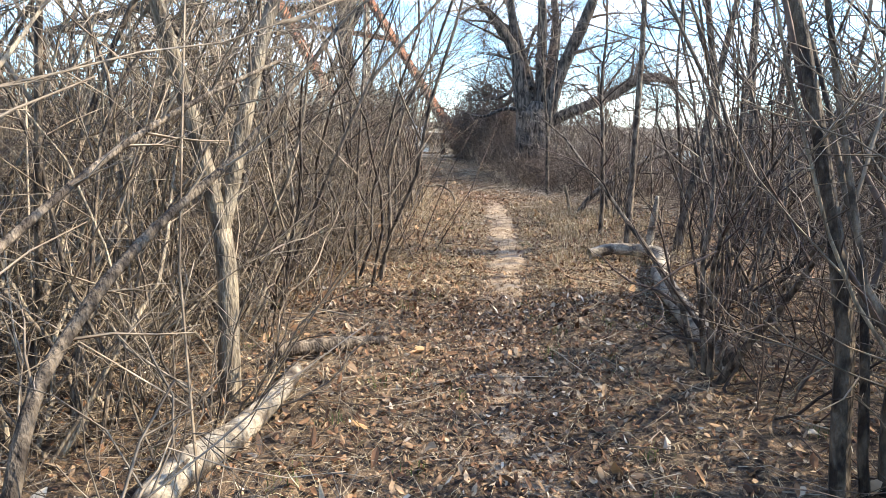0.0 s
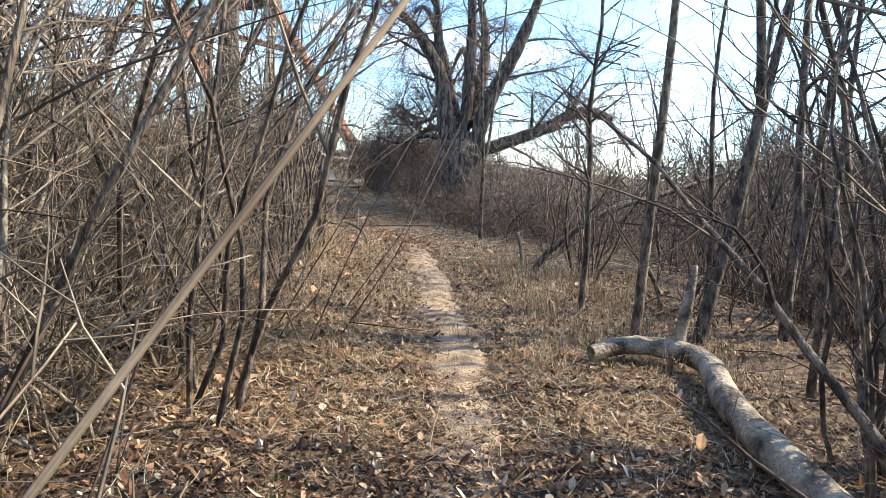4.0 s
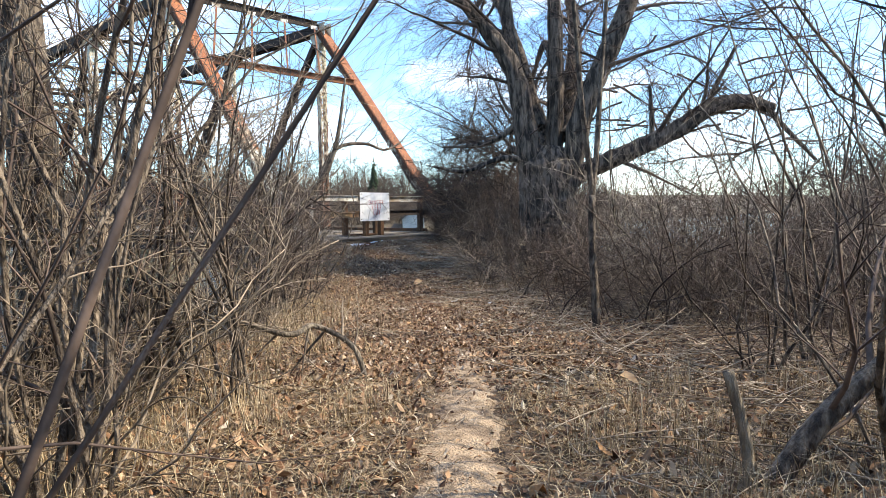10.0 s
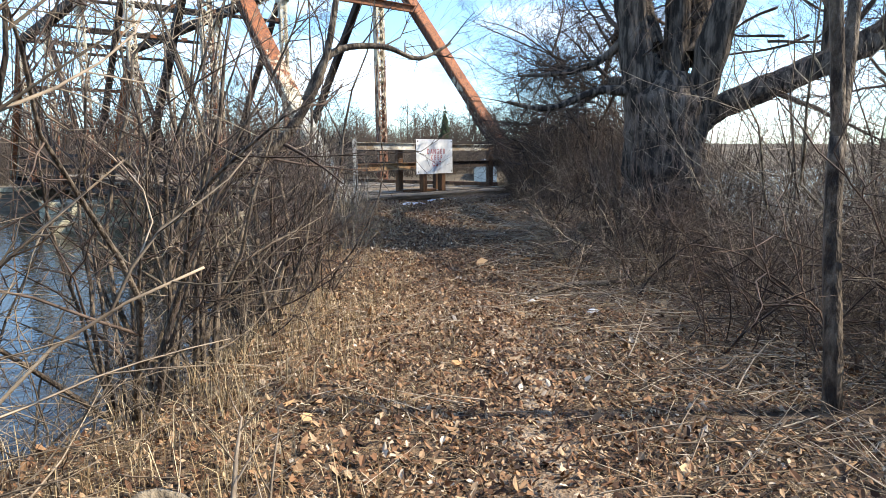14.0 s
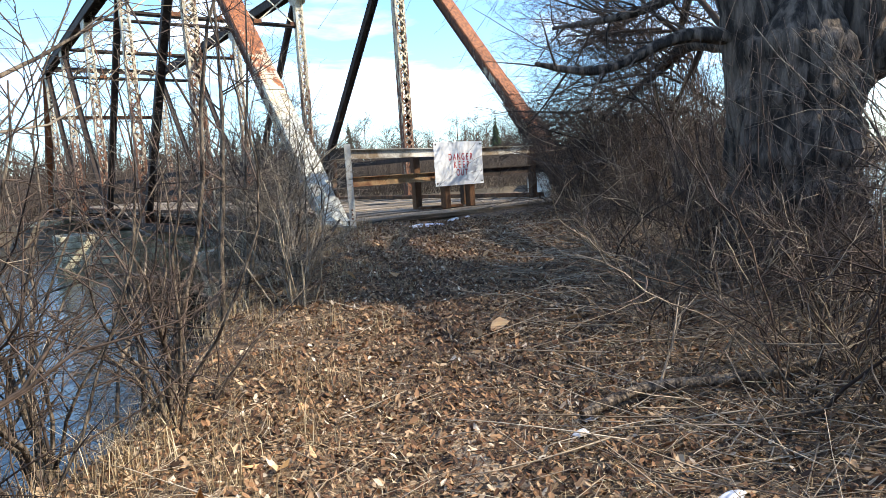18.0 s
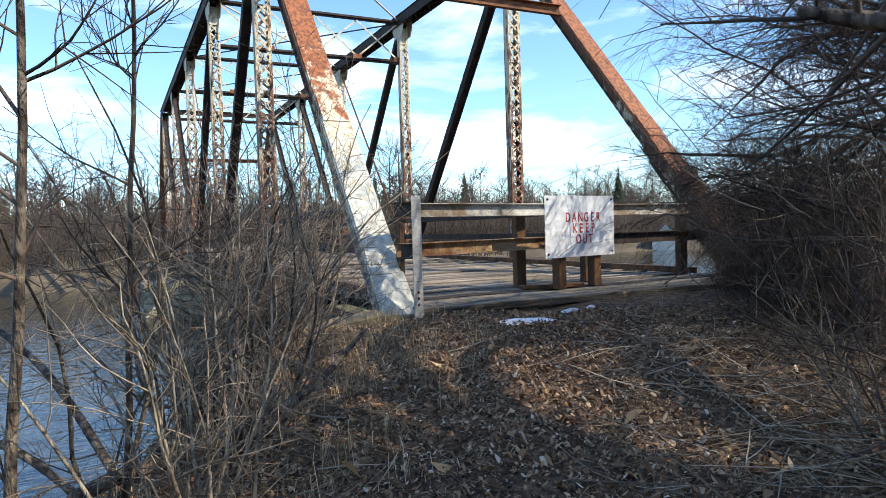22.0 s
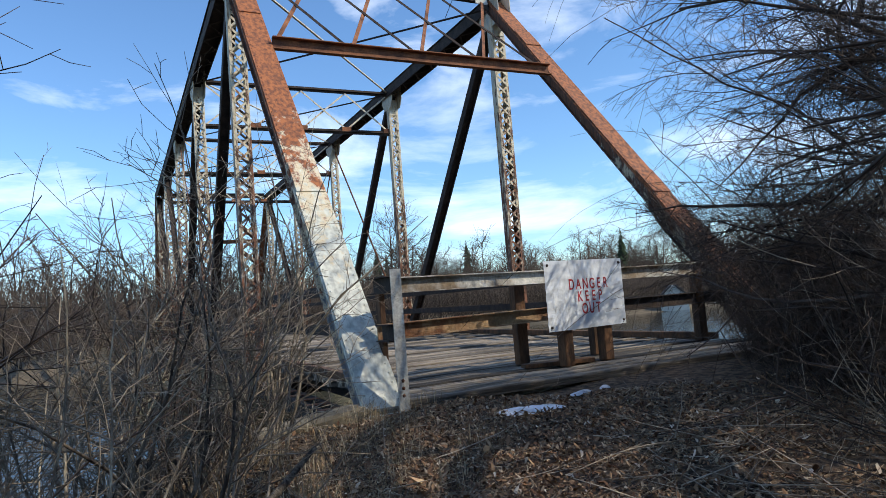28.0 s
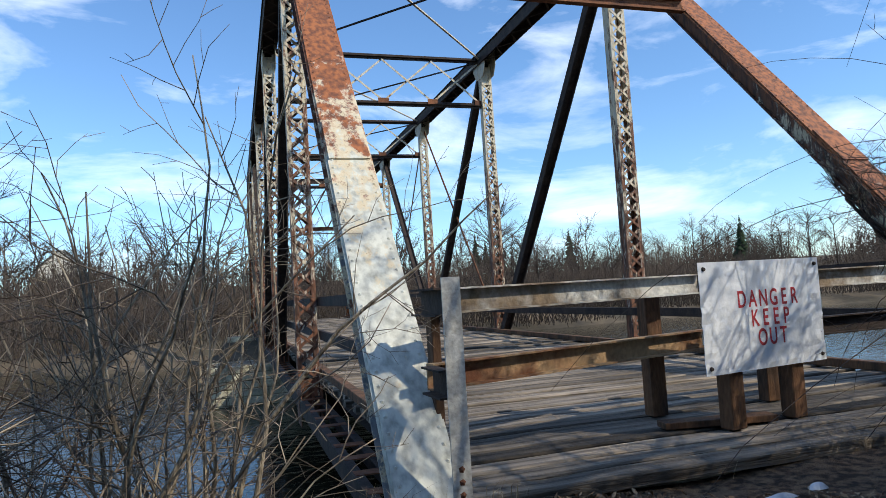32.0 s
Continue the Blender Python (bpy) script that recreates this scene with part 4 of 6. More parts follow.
def make_shrub(seed, stems, height, lean, m0, m1, dense=1.0, label="bare multi-stemmed shrub with grey-brown twigs", group="bare shrubs along the path", thick=0.017, kink=0.42):
    """Crooked stems from one foot, each with forks, spurs and fine twigs."""
    rng = random.Random(seed)
    V0, F0, V1, F1 = [], [], [], []
    for i in range(stems):
        a = 6.2832 * (i + rng.random()) / stems
        way = Vector((math.cos(a), math.sin(a), 0)) * lean * rng.uniform(0.15, 1.15) + Vector((0, 0, 1))
        r0 = thick * rng.uniform(0.55, 1.3)
        start = Vector((math.cos(a), math.sin(a), 0)) * rng.uniform(0.02, 0.2)
        start.z = -0.08
        ln = height * rng.uniform(0.6, 1.15)
        pts, radii = limb(rng, start, way, ln, r0, 0.003, kink, 0.02, 10)
        tube(V0, F0, pts, radii, sides_for(r0))
        forks = max(2, round(4 * dense * rng.uniform(0.7, 1.3)))
        for k in range(forks):
            f = rng.uniform(0.12, 0.9)
            p, r, d = along(pts, radii, f)
            side = d.orthogonal().normalized()
            side.rotate(Matrix.Rotation(rng.uniform(0, 6.2832), 3, d))
            q, s = limb(rng, p, d + side * rng.uniform(0.4, 1.6), ln * rng.uniform(0.2, 0.5), max(0.004, r * 0.6), 0.0018, 0.38, 0.0, 5)
            tube(V1, F1, q, s, sides_for(s[0]))
            sprout(rng, V1, F1, q, s, [(7 * dense, 0.38, 55, 0.45, 0.0, 0.0036), (1, 0.12, 50, 0.3, 0, 0.002)], 0.1)
        sprout(rng, V1, F1, pts, radii, [(9 * dense, 0.4, 60, 0.45, 0.0, 0.004), (1, 0.13, 50, 0.3, 0, 0.002)], 0.1)
    return wood_thing("shrub", label, "shrub", V0, F0, V1, F1, m0, m1, group)


def make_sapling(seed, height, r0, m0, m1, bend=0.06, fork=0.0, branches=14, lean=(0, 0), label="slender bare tree with a grey-brown trunk", group="slender trees in the thicket", spread=1.3):
    rng = random.Random(seed)
    V0, F0, V1, F1 = [], [], [], []
    stems = []
    pts, radii = limb(rng, Vector((0, 0, -0.1)), Vector((lean[0], lean[1], 1)), fork or height, r0, r0 * (0.8 if fork else 0.15), bend, 0.03, 12)
    tube(V0, F0, pts, radii, max(6, sides_for(r0)))
    if fork:
        for s in (-1, 1):
            q, w = limb(rng, pts[-1], Vector((0.16 * s, -0.16 * s, 1)), height - fork, r0 * 0.72, 0.006, bend, 0.05, 12)
            tube(V0, F0, q, w, 6)
            stems.append((q, w))
    else:
        stems.append((pts, radii))
    for q, w in stems:
        for k in range(branches):
            f = rng.uniform(0.22, 0.97)
            p, r, d = along(q, w, f)
            side = d.orthogonal().normalized()
            side.rotate(Matrix.Rotation(rng.uniform(0, 6.2832), 3, d))
            b, s = limb(rng, p, d * 0.7 + side, spread * (1.2 - f) * rng.uniform(0.5, 1.2), max(0.004, min(0.02, r * 0.55)), 0.002, 0.22, 0.03, 7)
            tube(V1, F1, b, s, sides_for(s[0]))
            sprout(rng, V1, F1, b, s, [(7, 0.4, 45, 0.32, 0.02, 0.0042), (1.5, 0.15, 45, 0.25, 0, 0.0022)], 0.15)
    return wood_thing("young_tree", label, "tree", V0, F0, V1, F1, m0, m1, group, "crown")


def make_far_tree(seed, height, m):
    """A bare tree for the far banks: trunk, limbs and a haze of twigs."""
    rng = random.Random(seed)
    V0, F0, V1, F1 = [], [], [], []
    pts, radii = limb(rng, Vector((0, 0, -0.3)), Vector((0, 0, 1)), height * 0.8, height * 0.017, height * 0.004, 0.05, 0.03, 7)
    tube(V0, F0, pts, radii, 5)
    for k in range(17):
        f = rng.uniform(0.22, 1.0)
        p, r, d = along(pts, radii, min(f, 0.99))
        a = rng.uniform(0, 6.2832)
        way = Vector((math.cos(a), math.sin(a), rng.uniform(0.3, 1.1)))
        q, s = limb(rng, p, way, height * rng.uniform(0.2, 0.42) * (1.25 - 0.6 * f), height * 0.0042, height * 0.0014, 0.2, 0.06, 4)
        tube(V1, F1, q, s, 3)
        for i in range(7):
            p2, r2, d2 = along(q, s, rng.uniform(0.2, 0.98))
            w2 = (d2 + Vector((rng.gauss(0, 0.5), rng.gauss(0, 0.5), rng.gauss(0.25, 0.4)))).normalized()
            q2, s2 = limb(rng, p2, w2, height * rng.uniform(0.07, 0.17), height * 0.002, height * 0.0009, 0.2, 0.04, 2)
            tube(V1, F1, q2, s2, 3)
            for j in range(3):
                p3, r3, d3 = along(q2, s2, rng.uniform(0.2, 0.95))
                w3 = (d3 + Vector((rng.gauss(0, 0.55), rng.gauss(0, 0.55), rng.gauss(0.1, 0.4)))).normalized()
                tube(V1, F1, [p3, p3 + w3 * height * rng.uniform(0.04, 0.1)], [height * 0.0012, height * 0.0006], 3)
    return wood_thing("bare_tree", "bare grey-brown tree on the river bank", "tree", V0, F0, V1, F1, m, m, "trees on the far banks", "crown")


def make_conifer(seed, height):
    rng = random.Random(seed)
    V0, F0, V1, F1 = [], [], [], []
    tube(V0, F0, [Vector((0, 0, -0.3)), Vector((0, 0, height * 0.5)), Vector((0, 0, height))], [height * 0.02, height * 0.012, 0.02], 6)
    for k in range(210):
        f = rng.random() ** 0.8
        a = rng.uniform(0, 6.2832)
        r = height * 0.2 * (1 - f) * rng.uniform(0.55, 1.1) + 0.1
        z = height * (0.12 + 0.88 * f)
        tip = (math.cos(a) * r, math.sin(a) * r, z - r * 0.35)
        w = 0.09 * height * (1 - f) + 0.12
        b = len(V1)
        V1 += [(0, 0, z), (math.cos(a + 0.5) * r * 0.6, math.sin(a + 0.5) * r * 0.6, z - r * 0.3 - w * 0.3), tip, (math.cos(a - 0.5) * r * 0.6, math.sin(a - 0.5) * r * 0.6, z - r * 0.3 - w * 0.2), (math.cos(a) * r * 0.5, math.sin(a) * r * 0.5, z + w * 0.15)]
        F1 += [(b, b + 1, b + 4), (b + 1, b + 2, b + 4), (b + 2, b + 3, b + 4), (b + 3, b, b + 4)]
    return wood_thing("conifer", "dark green conifer among the bare trees", "tree", V0, F0, V1, F1, M_FARBARK, M_NEEDLE, "conifers on the far bank", "foliage")


def over_path(src, m, gap=0.85, step=45):
    """Whether a plant's stems or twigs would reach into the walked way."""
    for twig in src.children:
        for v in list(twig.data.vertices)[::step]:
            p = m @ v.co
            d, tz = near_trail(p.x, p.y)
            if abs(d) < 0.7 and 0.5 < p.z - tz < 2.1:
                return True
    for v in list(src.data.vertices)[::5]:
        p = m @ v.co
        d, tz = near_trail(p.x, p.y)
        if abs(d) < gap and 0.1 < p.z - tz < 2.0:
            return True
    return False


PLACED = set()


def put(src, x, y, turn, scale=1.0, check=0.0):
    """The source itself at its first place, copies after that."""
    m = Matrix.Translation(drop(x, y)) @ Matrix.Rotation(turn, 4, "Z") @ Matrix.Scale(scale, 4)
    for k in range(9 if check else 0):
        if not over_path(src, m, check):
            break
        turn += 0.75
        m = Matrix.Translation(drop(x, y)) @ Matrix.Rotation(turn, 4, "Z") @ Matrix.Scale(scale * (0.97 ** k), 4)
    else:
        if check:
            return None
    if src.name not in PLACED:
        PLACED.add(src.name)
        src.matrix_basis = m
        return src
    return copy_thing(src, m)


def stem_line(name, label, category, pts, radii, m, shoots=None, seed=0, group="", sides=8, m1=None, end_cut=False):
    """A single bough or log through a few plan points, smoothed, with optional shoots."""
    rng = random.Random(seed)
    P = [Vector(p) for p in pts]
    Q, R = [], []
    for i in range(len(P) - 1):
        a, b, c, d = P[max(i - 1, 0)], P[i], P[i + 1], P[min(i + 2, len(P) - 1)]
        for k in range(5):
            t = k / 5
            Q.append(0.5 * ((2 * b) + (c - a) * t + (2 * a - 5 * b + 4 * c - d) * t * t + (3 * b - a - 3 * c + d) * t ** 3))
            R.append((radii[i] + (radii[i + 1] - radii[i]) * t) * rng.uniform(0.94, 1.06))
    Q.append(P[-1])
    R.append(radii[-1])
    V0, F0, V1, F1 = [], [], [], []
    tube(V0, F0, Q, R, sides)
    if shoots:
        sprout(rng, V1, F1, Q, R, shoots, 0.12)
    return wood_thing(name, label, category, V0, F0, V1, F1, m, m1 or M_TWIG, group)


# the great willow beside the path
def willow():
    rng = random.Random(11)
    root = thing("willow_tree", "great old willow with furrowed dark trunk and drooping twigs", "tree")
    wx, wy = WILLOW
    gz = ground_z(wx, wy)
    u = Vector((0.62, -0.78, 0))   # across, to the right of one who walks up

    def at(a, z, depth=0.0):
        return Vector((wx, wy, 0)) + u * a + Vector((0.78, 0.62, 0)) * depth + Vector((0, 0, z))

    def solid(name, pts, radii, sides, label=""):
        V, F = [], []
        Q, R = [], []
        for i in range(len(pts) - 1):
            for k in range(7):
                t = k / 7
                a, b, c, d = pts[max(i - 1, 0)], pts[i], pts[i + 1], pts[min(i + 2, len(pts) - 1)]
                Q.append(0.5 * ((2 * b) + (c - a) * t + (2 * a - 5 * b + 4 * c - d) * t * t + (3 * b - a - 3 * c + d) * t ** 3))
                R.append((radii[i] + (radii[i + 1] - radii[i]) * t) * rng.uniform(0.93, 1.08))
        Q.append(pts[-1])
        R.append(radii[-1])
        if sides > 12:
            furrowed(V, F, Q, R, sides, 0.11, len(name) + len(pts) * 3.7)
        else:
            tube(V, F, Q, R, sides)
        part(name, mesh_of(name, V, F, M_BARK_DARK), M_BARK_DARK, root, label)
        return Q, R

    solid("trunk", [at(0, gz - 0.3), at(-0.02, gz + 0.15), at(-0.04, gz + 0.8), at(-0.05, gz + 1.5), at(-0.02, gz + 2.0), at(0.02, gz + 2.45)], [0.8, 0.63, 0.54, 0.52, 0.48, 0.25], 72, "thick furrowed dark trunk")
    limbs = [
        ([at(-0.28, gz + 1.3), at(-0.38, 1.6), at(-0.5, 2.5), at(-0.7, 3.5), at(-1.2, 4.3), at(-2.0, 5.2), at(-3.0, 6.2)], [0.27, 0.25, 0.22, 0.19, 0.14, 0.09, 0.03]),
        ([at(0.1, gz + 1.6, 0.15), at(0.13, 2.0, 0.2), at(0.15, 3.2, 0.25), at(0.16, 4.6, 0.3), at(0.0, 6.6, 0.4), at(-0.2, 9.0, 0.4)], [0.2, 0.17, 0.155, 0.14, 0.1, 0.03]),
        ([at(0.28, gz + 1.4, 0.05), at(0.46, 1.7, 0.0), at(0.64, 2.6, -0.2), at(1.05, 3.6, -0.25), at(1.45, 4.5, -0.3), at(2.0, 6.2, -0.4), at(2.4, 8.2, -0.4)], [0.26, 0.23, 0.21, 0.19, 0.16, 0.1, 0.04]),
        ([at(0.2, gz + 1.4, 0.1), at(0.6, 1.42, 0.0), at(1.1, 1.65, -0.25), at(1.7, 1.9, -0.3), at(2.45, 2.25, -0.3), at(3.1, 2.65, -0.3), at(3.7, 2.76, -0.3), at(4.3, 2.6, -0.3)], [0.2, 0.17, 0.165, 0.16, 0.16, 0.15, 0.14, 0.09]),
        ([at(-0.55, 2.9, 0.1), at(-0.75, 4.0, 0.3), at(-0.9, 5.4, 0.5), at(-1.2, 7.4, 0.6)], [0.17, 0.14, 0.1, 0.03]),
        ([at(0.3, 2.2, 0.2), at(0.6, 3.6, 1.0), at(0.7, 5.2, 1.9), at(0.3, 7.2, 2.8)], [0.2, 0.16, 0.12, 0.05]),
    ]
    P = lambda x, y, z: Vector((x, y, z))
    limbs += [
        ([P(1.5, -5.7, 1.3), P(2.4, -4.8, 1.9), P(3.2, -3.7, 2.2), P(3.7, -3.0, 2.15), P(4.1, -2.2, 1.9)], [0.17, 0.14, 0.11, 0.08, 0.04]),
        ([P(1.4, -5.8, 1.9), P(2.2, -5.0, 3.0), P(3.1, -4.0, 3.4), P(3.9, -3.1, 2.9), P(4.4, -2.5, 2.2)], [0.15, 0.11, 0.085, 0.06, 0.025]),
        ([P(1.5, -5.9, 2.2), P(2.6, -5.2, 3.9), P(3.8, -4.2, 4.8), P(5.0, -3.1, 4.7), P(5.9, -2.2, 4.0)], [0.15, 0.12, 0.09, 0.06, 0.025]),
        ([P(1.3, -5.7, 2.4), P(1.9, -4.6, 4.6), P(2.4, -3.6, 5.8), P(3.0, -2.7, 5.9), P(3.6, -2.0, 5.4)], [0.14, 0.11, 0.08, 0.05, 0.02]),
    ]
    VT, FT, VD, FD = [], [], [], []
    for k, (pts, radii) in enumerate(limbs):
        Q, R = solid("limb", pts, radii, 22, "broken mossy horizontal limb" if k == 3 else "")
        boughs = []
        for i in range(4 if k == 3 else 6 if k < 6 else 13):
            p, r, d = along(Q, R, 0.3 + 0.7 * (i + rng.random()) / 7)
            side = d.orthogonal().normalized()
            side.rotate(Matrix.Rotation(rng.uniform(0, 6.2832), 3, d))
            q, s = limb(rng, p, d * 0.8 + side, rng.uniform(1.2, 2.8), min(0.05, r * 0.5), 0.006, 0.25, 0.02 if k < 6 else -0.04, 8)
            tube(VT, FT, q, s, 5)
            boughs.append((q, s))
            sprout(rng, VT, FT, q, s, [(9, 0.9, 48, 0.3, 0.0, 0.01), (5, 0.42, 45, 0.3, -0.04, 0.0045), (2, 0.2, 45, 0.3, -0.05, 0.0025)], 0.2)
        sprout(rng, VT, FT, Q, R, [(10, 1.0, 55, 0.3, 0.0, 0.014), (6, 0.5, 45, 0.3, -0.03, 0.005), (2, 0.22, 45, 0.3, 0, 0.0025)], 0.2)
        if k != 3:
            for i in range(150):
                q, s = rng.choice(boughs)
                p, r, d = along(q, s, rng.uniform(0.2, 1.0))
                q, s = limb(rng, p, Vector((rng.gauss(0, 0.5), rng.gauss(0, 0.5), 0.2)), rng.uniform(1.0, 3.6), 0.0042, 0.0018, 0.12, -0.42, 8)
                tube(VD, FD, q, s, 3)
    for base, tip in ((at(2.0, 2.05, -0.3), at(1.95, 3.1, -0.3)), (at(3.0, 2.6, -0.3), at(3.5, 3.8, -0.4)), (at(4.2, 2.6, -0.3), at(4.9, 1.5, -0.3))):
        V, F = [], []
        q, s = limb(rng, base, tip - base, (tip - base).length, 0.06, 0.03, 0.15, 0, 6)
        tube(V, F, q, s, 6)
        part("broken_branch", mesh_of("broken_branch", V, F, M_BARK_DARK), M_BARK_DARK, root)
        sprout(rng, VT, FT, q, s, [(6, 0.8, 45, 0.3, 0.02, 0.012), (4, 0.4, 45, 0.3, 0, 0.004)], 0.4)
    side_rng = random.Random(23)
    for k in range(44):
        a = side_rng.uniform(-0.9, 2.2)
        p = at(side_rng.uniform(0.8, 5.0), side_rng.uniform(1.7, 5.0), side_rng.uniform(-0.6, 0.8))
        q, s = limb(side_rng, p, Vector((math.cos(a), math.sin(a), side_rng.uniform(-0.35, 0.45))), side_rng.uniform(1.5, 3.2), 0.024, 0.005, 0.3, -0.02, 8)
        tube(VT, FT, q, s, 5)
        sprout(side_rng, VT, FT, q, s, [(13, 0.8, 50, 0.35, 0.0, 0.009), (5, 0.4, 48, 0.3, 0, 0.0045), (1, 0.2, 45, 0.3, 0, 0.0025)], 0.1)
    for pts in ([at(-0.55, 2.55), at(-1.0, 2.2), at(-1.5, 2.05), at(-2.2, 2.05, 0.2)], [at(-0.4, 1.7), at(-1.0, 1.75, -0.3), at(-1.7, 1.5, -0.5), at(-2.3, 1.6, -0.6)]):
        Q, R = solid("low_branch", pts, [0.09, 0.06, 0.045, 0.02], 6)
        sprout(rng, VT, FT, Q, R, [(12, 0.9, 50, 0.3, -0.02, 0.012), (6, 0.45, 45, 0.3, 0, 0.004), (2, 0.2, 40, 0.3, 0, 0.002)], 0.25)
    # the dark crown of boughs that fans out beside the bridge end
    fan_rng = random.Random(29)
    for k in range(46):
        p = P(fan_rng.uniform(2.8, 4.6), fan_rng.uniform(-3.6, -1.6), fan_rng.uniform(0.6, 2.9))
        w = Vector((fan_rng.gauss(-0.3, 0.45), fan_rng.gauss(0.75, 0.4), fan_rng.uniform(-0.2, 0.9)))
        q, s = limb(fan_rng, p, w, fan_rng.uniform(1.3, 2.6), fan_rng.uniform(0.012, 0.03), 0.004, 0.22, -0.03, 8)
        tube(VT, FT, q, s, 5)
        sprout(fan_rng, VT, FT, q, s, [(12, 0.8, 42, 0.25, -0.01, 0.0075), (6, 0.4, 40, 0.25, -0.02, 0.004), (2, 0.2, 40, 0.25, 0, 0.0024)], 0.08)
    part("twig_crown", mesh_of("twig_crown", VT, FT, M_TWIG_DARK), M_TWIG_DARK, root)["kind"] = "stuff"
    part("drooping_growth", mesh_of("drooping_growth", VD, FD, M_TWIG_DARK), M_TWIG_DARK, root, "long drooping willow twigs")["kind"] = "stuff"
    # shoots round the foot
    V, F = [], []
    for i in range(150):
        a = rng.uniform(0, 6.2832)
        p = Vector((wx + math.cos(a) * rng.uniform(0.5, 1.1), wy + math.sin(a) * rng.uniform(0.5, 1.1), gz - 0.1))
        q, s = limb(rng, p, Vector((math.cos(a) * 0.2, math.sin(a) * 0.2, 1)), rng.uniform(0.8, 2.4), 0.008, 0.002, 0.12, 0.02, 7)
        tube(V, F, q, s, 3)
        sprout(rng, V, F, q, s, [(4, 0.3, 35, 0.2, 0.02, 0.003)], 0.3)
    part("root_growth", mesh_of("root_growth", V, F, M_TWIG_DARK), M_TWIG_DARK, root)["kind"] = "stuff"


willow()

shrubs_pale = [make_shrub(20 + i, 6, 2.6 + 0.25 * i, 0.5, M_BARK_PALE, M_TWIG, 0.95) for i in range(4)]
shrubs_dark = [make_shrub(40 + i, 7, 2.7 + 0.25 * i, 0.42, M_BARK, M_TWIG_DARK, 0.62, "bare multi-stemmed shrub with dark twigs") for i in range(3)]
shrubs_tall = [make_shrub(50 + i, 6, 4.1 + 0.4 * i, 0.48, (M_BARK_PALE, M_BARK)[i % 2], M_TWIG, 1.15, "tall bare shrub with tangled grey-brown twigs", "tall shrubs in the thicket", 0.02, 0.5) for i in range(4)]
shrub_low = [make_shrub(60 + i, 9, 1.3, 0.75, M_TWIG, M_TWIG, 0.5, "low tangle of pale arching brush", "low brush along the path", 0.009, 0.5) for i in range(3)]
brush_dark = [make_shrub(70 + i, 9, 1.4, 0.75, M_TWIG_DARK, M_TWIG_DARK, 0.5, "low dark tangle of brush", "low brush along the path", 0.009, 0.5) for i in range(2)]
shrub_thick = [make_shrub(75 + i, 11, 2.7, 0.45, (M_BARK, M_TWIG_DARK)[i], M_TWIG_DARK, 0.95, "dense upright thicket of brown twigs by the bridge", "brush beside the bridge", 0.012, 0.3) for i in range(2)]
sap = [make_sapling(80 + i, 5.0 + 0.6 * i, 0.03 + 0.008 * i, M_BARK, M_TWIG_DARK, 0.09) for i in range(3)]
POOLS = {"pale": shrubs_pale, "dark": shrubs_dark, "tall": shrubs_tall, "low": shrub_low, "brush": brush_dark, "thick": shrub_thick, "sap": sap, "mix": shrubs_pale + shrubs_dark}

# the plants one can tell apart
def single(ob, x, y, turn=0.0, scale=1.0):
    for k in range(10):
        m = Matrix.Translation(drop(x, y)) @ Matrix.Rotation(turn + 0.6 * k, 4, "Z") @ Matrix.Scale(scale * 0.97 ** k, 4)
        if not over_path(ob, m, 0.75, 11):
            break
    ob.matrix_basis = m
    return ob


single(make_sapling(101, 5.5, 0.07, M_BARK_PALE, M_TWIG, 0.08, 1.15, 10, label="small tree forking at breast height beside the path"), -15.29, -15.31, 0.7)
single(make_shrub(102, 7, 3.4, 0.32, M_BARK, M_TWIG_DARK, 1.1, "spreading shrub of dark stems from one foot", thick=0.03, kink=0.26), -12.79, -17.2, 0.4, 1.15)
single(make_shrub(103, 5, 3.7, 0.24, M_BARK, M_TWIG_DARK, 1.0, "dark shrub with thick arching stems", thick=0.036, kink=0.26), -13.96, -18.4, 1.2, 1.25)
single(make_sapling(104, 8.0, 0.045, M_BARK, M_TWIG_DARK, 0.03, 0, 16, label="straight bare tree with a rough dark trunk"), -9.64, -14.96, 0.2)
single(make_sapling(105, 5.0, 0.036, M_BARK, M_TWIG_DARK, 0.16, 0, 18, lean=(0.12, 0.1), label="crooked little bare tree"), -8.92, -14.18, 0.0)
single(make_sapling(106, 8.5, 0.065, M_BARK, M_TWIG_DARK, 0.05, 2.2, 14, lean=(0.08, -0.1), label="forked bare tree with a dark trunk"), -8.98, -15.3, 0.5)
single(make_sapling(107, 7.5, 0.05, M_BARK, M_TWIG_DARK, 0.06, 0, 14, lean=(0.12, -0.12)), -8.3, -15.9, 0.9)
single(make_sapling(108, 6.5, 0.05, M_BARK, M_TWIG_DARK, 0.05, 1.5, 13, label="slim bare tree parting into two upright stems"), -4.25, -10.2, 0.8)
single(make_sapling(109, 8.5, 0.17, M_BARK, M_TWIG, 0.06, 3.4, 22, label="old tree leaning over the river bank", spread=2.2), -8.85, -8.7, 0.4)
single(make_shrub(110, 12, 3.4, 0.34, M_BARK, M_TWIG_DARK, 1.25, "tall many-stemmed shrub on the river bank", thick=0.024, kink=0.3), -6.85, -7.75, 0.3, 1.1)
single(make_shrub(111, 12, 3.6, 0.32, M_BARK, M_TWIG, 1.25, "tall many-stemmed shrub on the river bank", thick=0.024, kink=0.3), -6.4, -7.15, 1.3, 1.1)
single(make_shrub(112, 11, 2.9, 0.26, M_BARK, M_TWIG_DARK, 1.25, "tall many-stemmed shrub on the river bank", thick=0.022, kink=0.3), -5.45, -6.2, 2.3, 1.05)
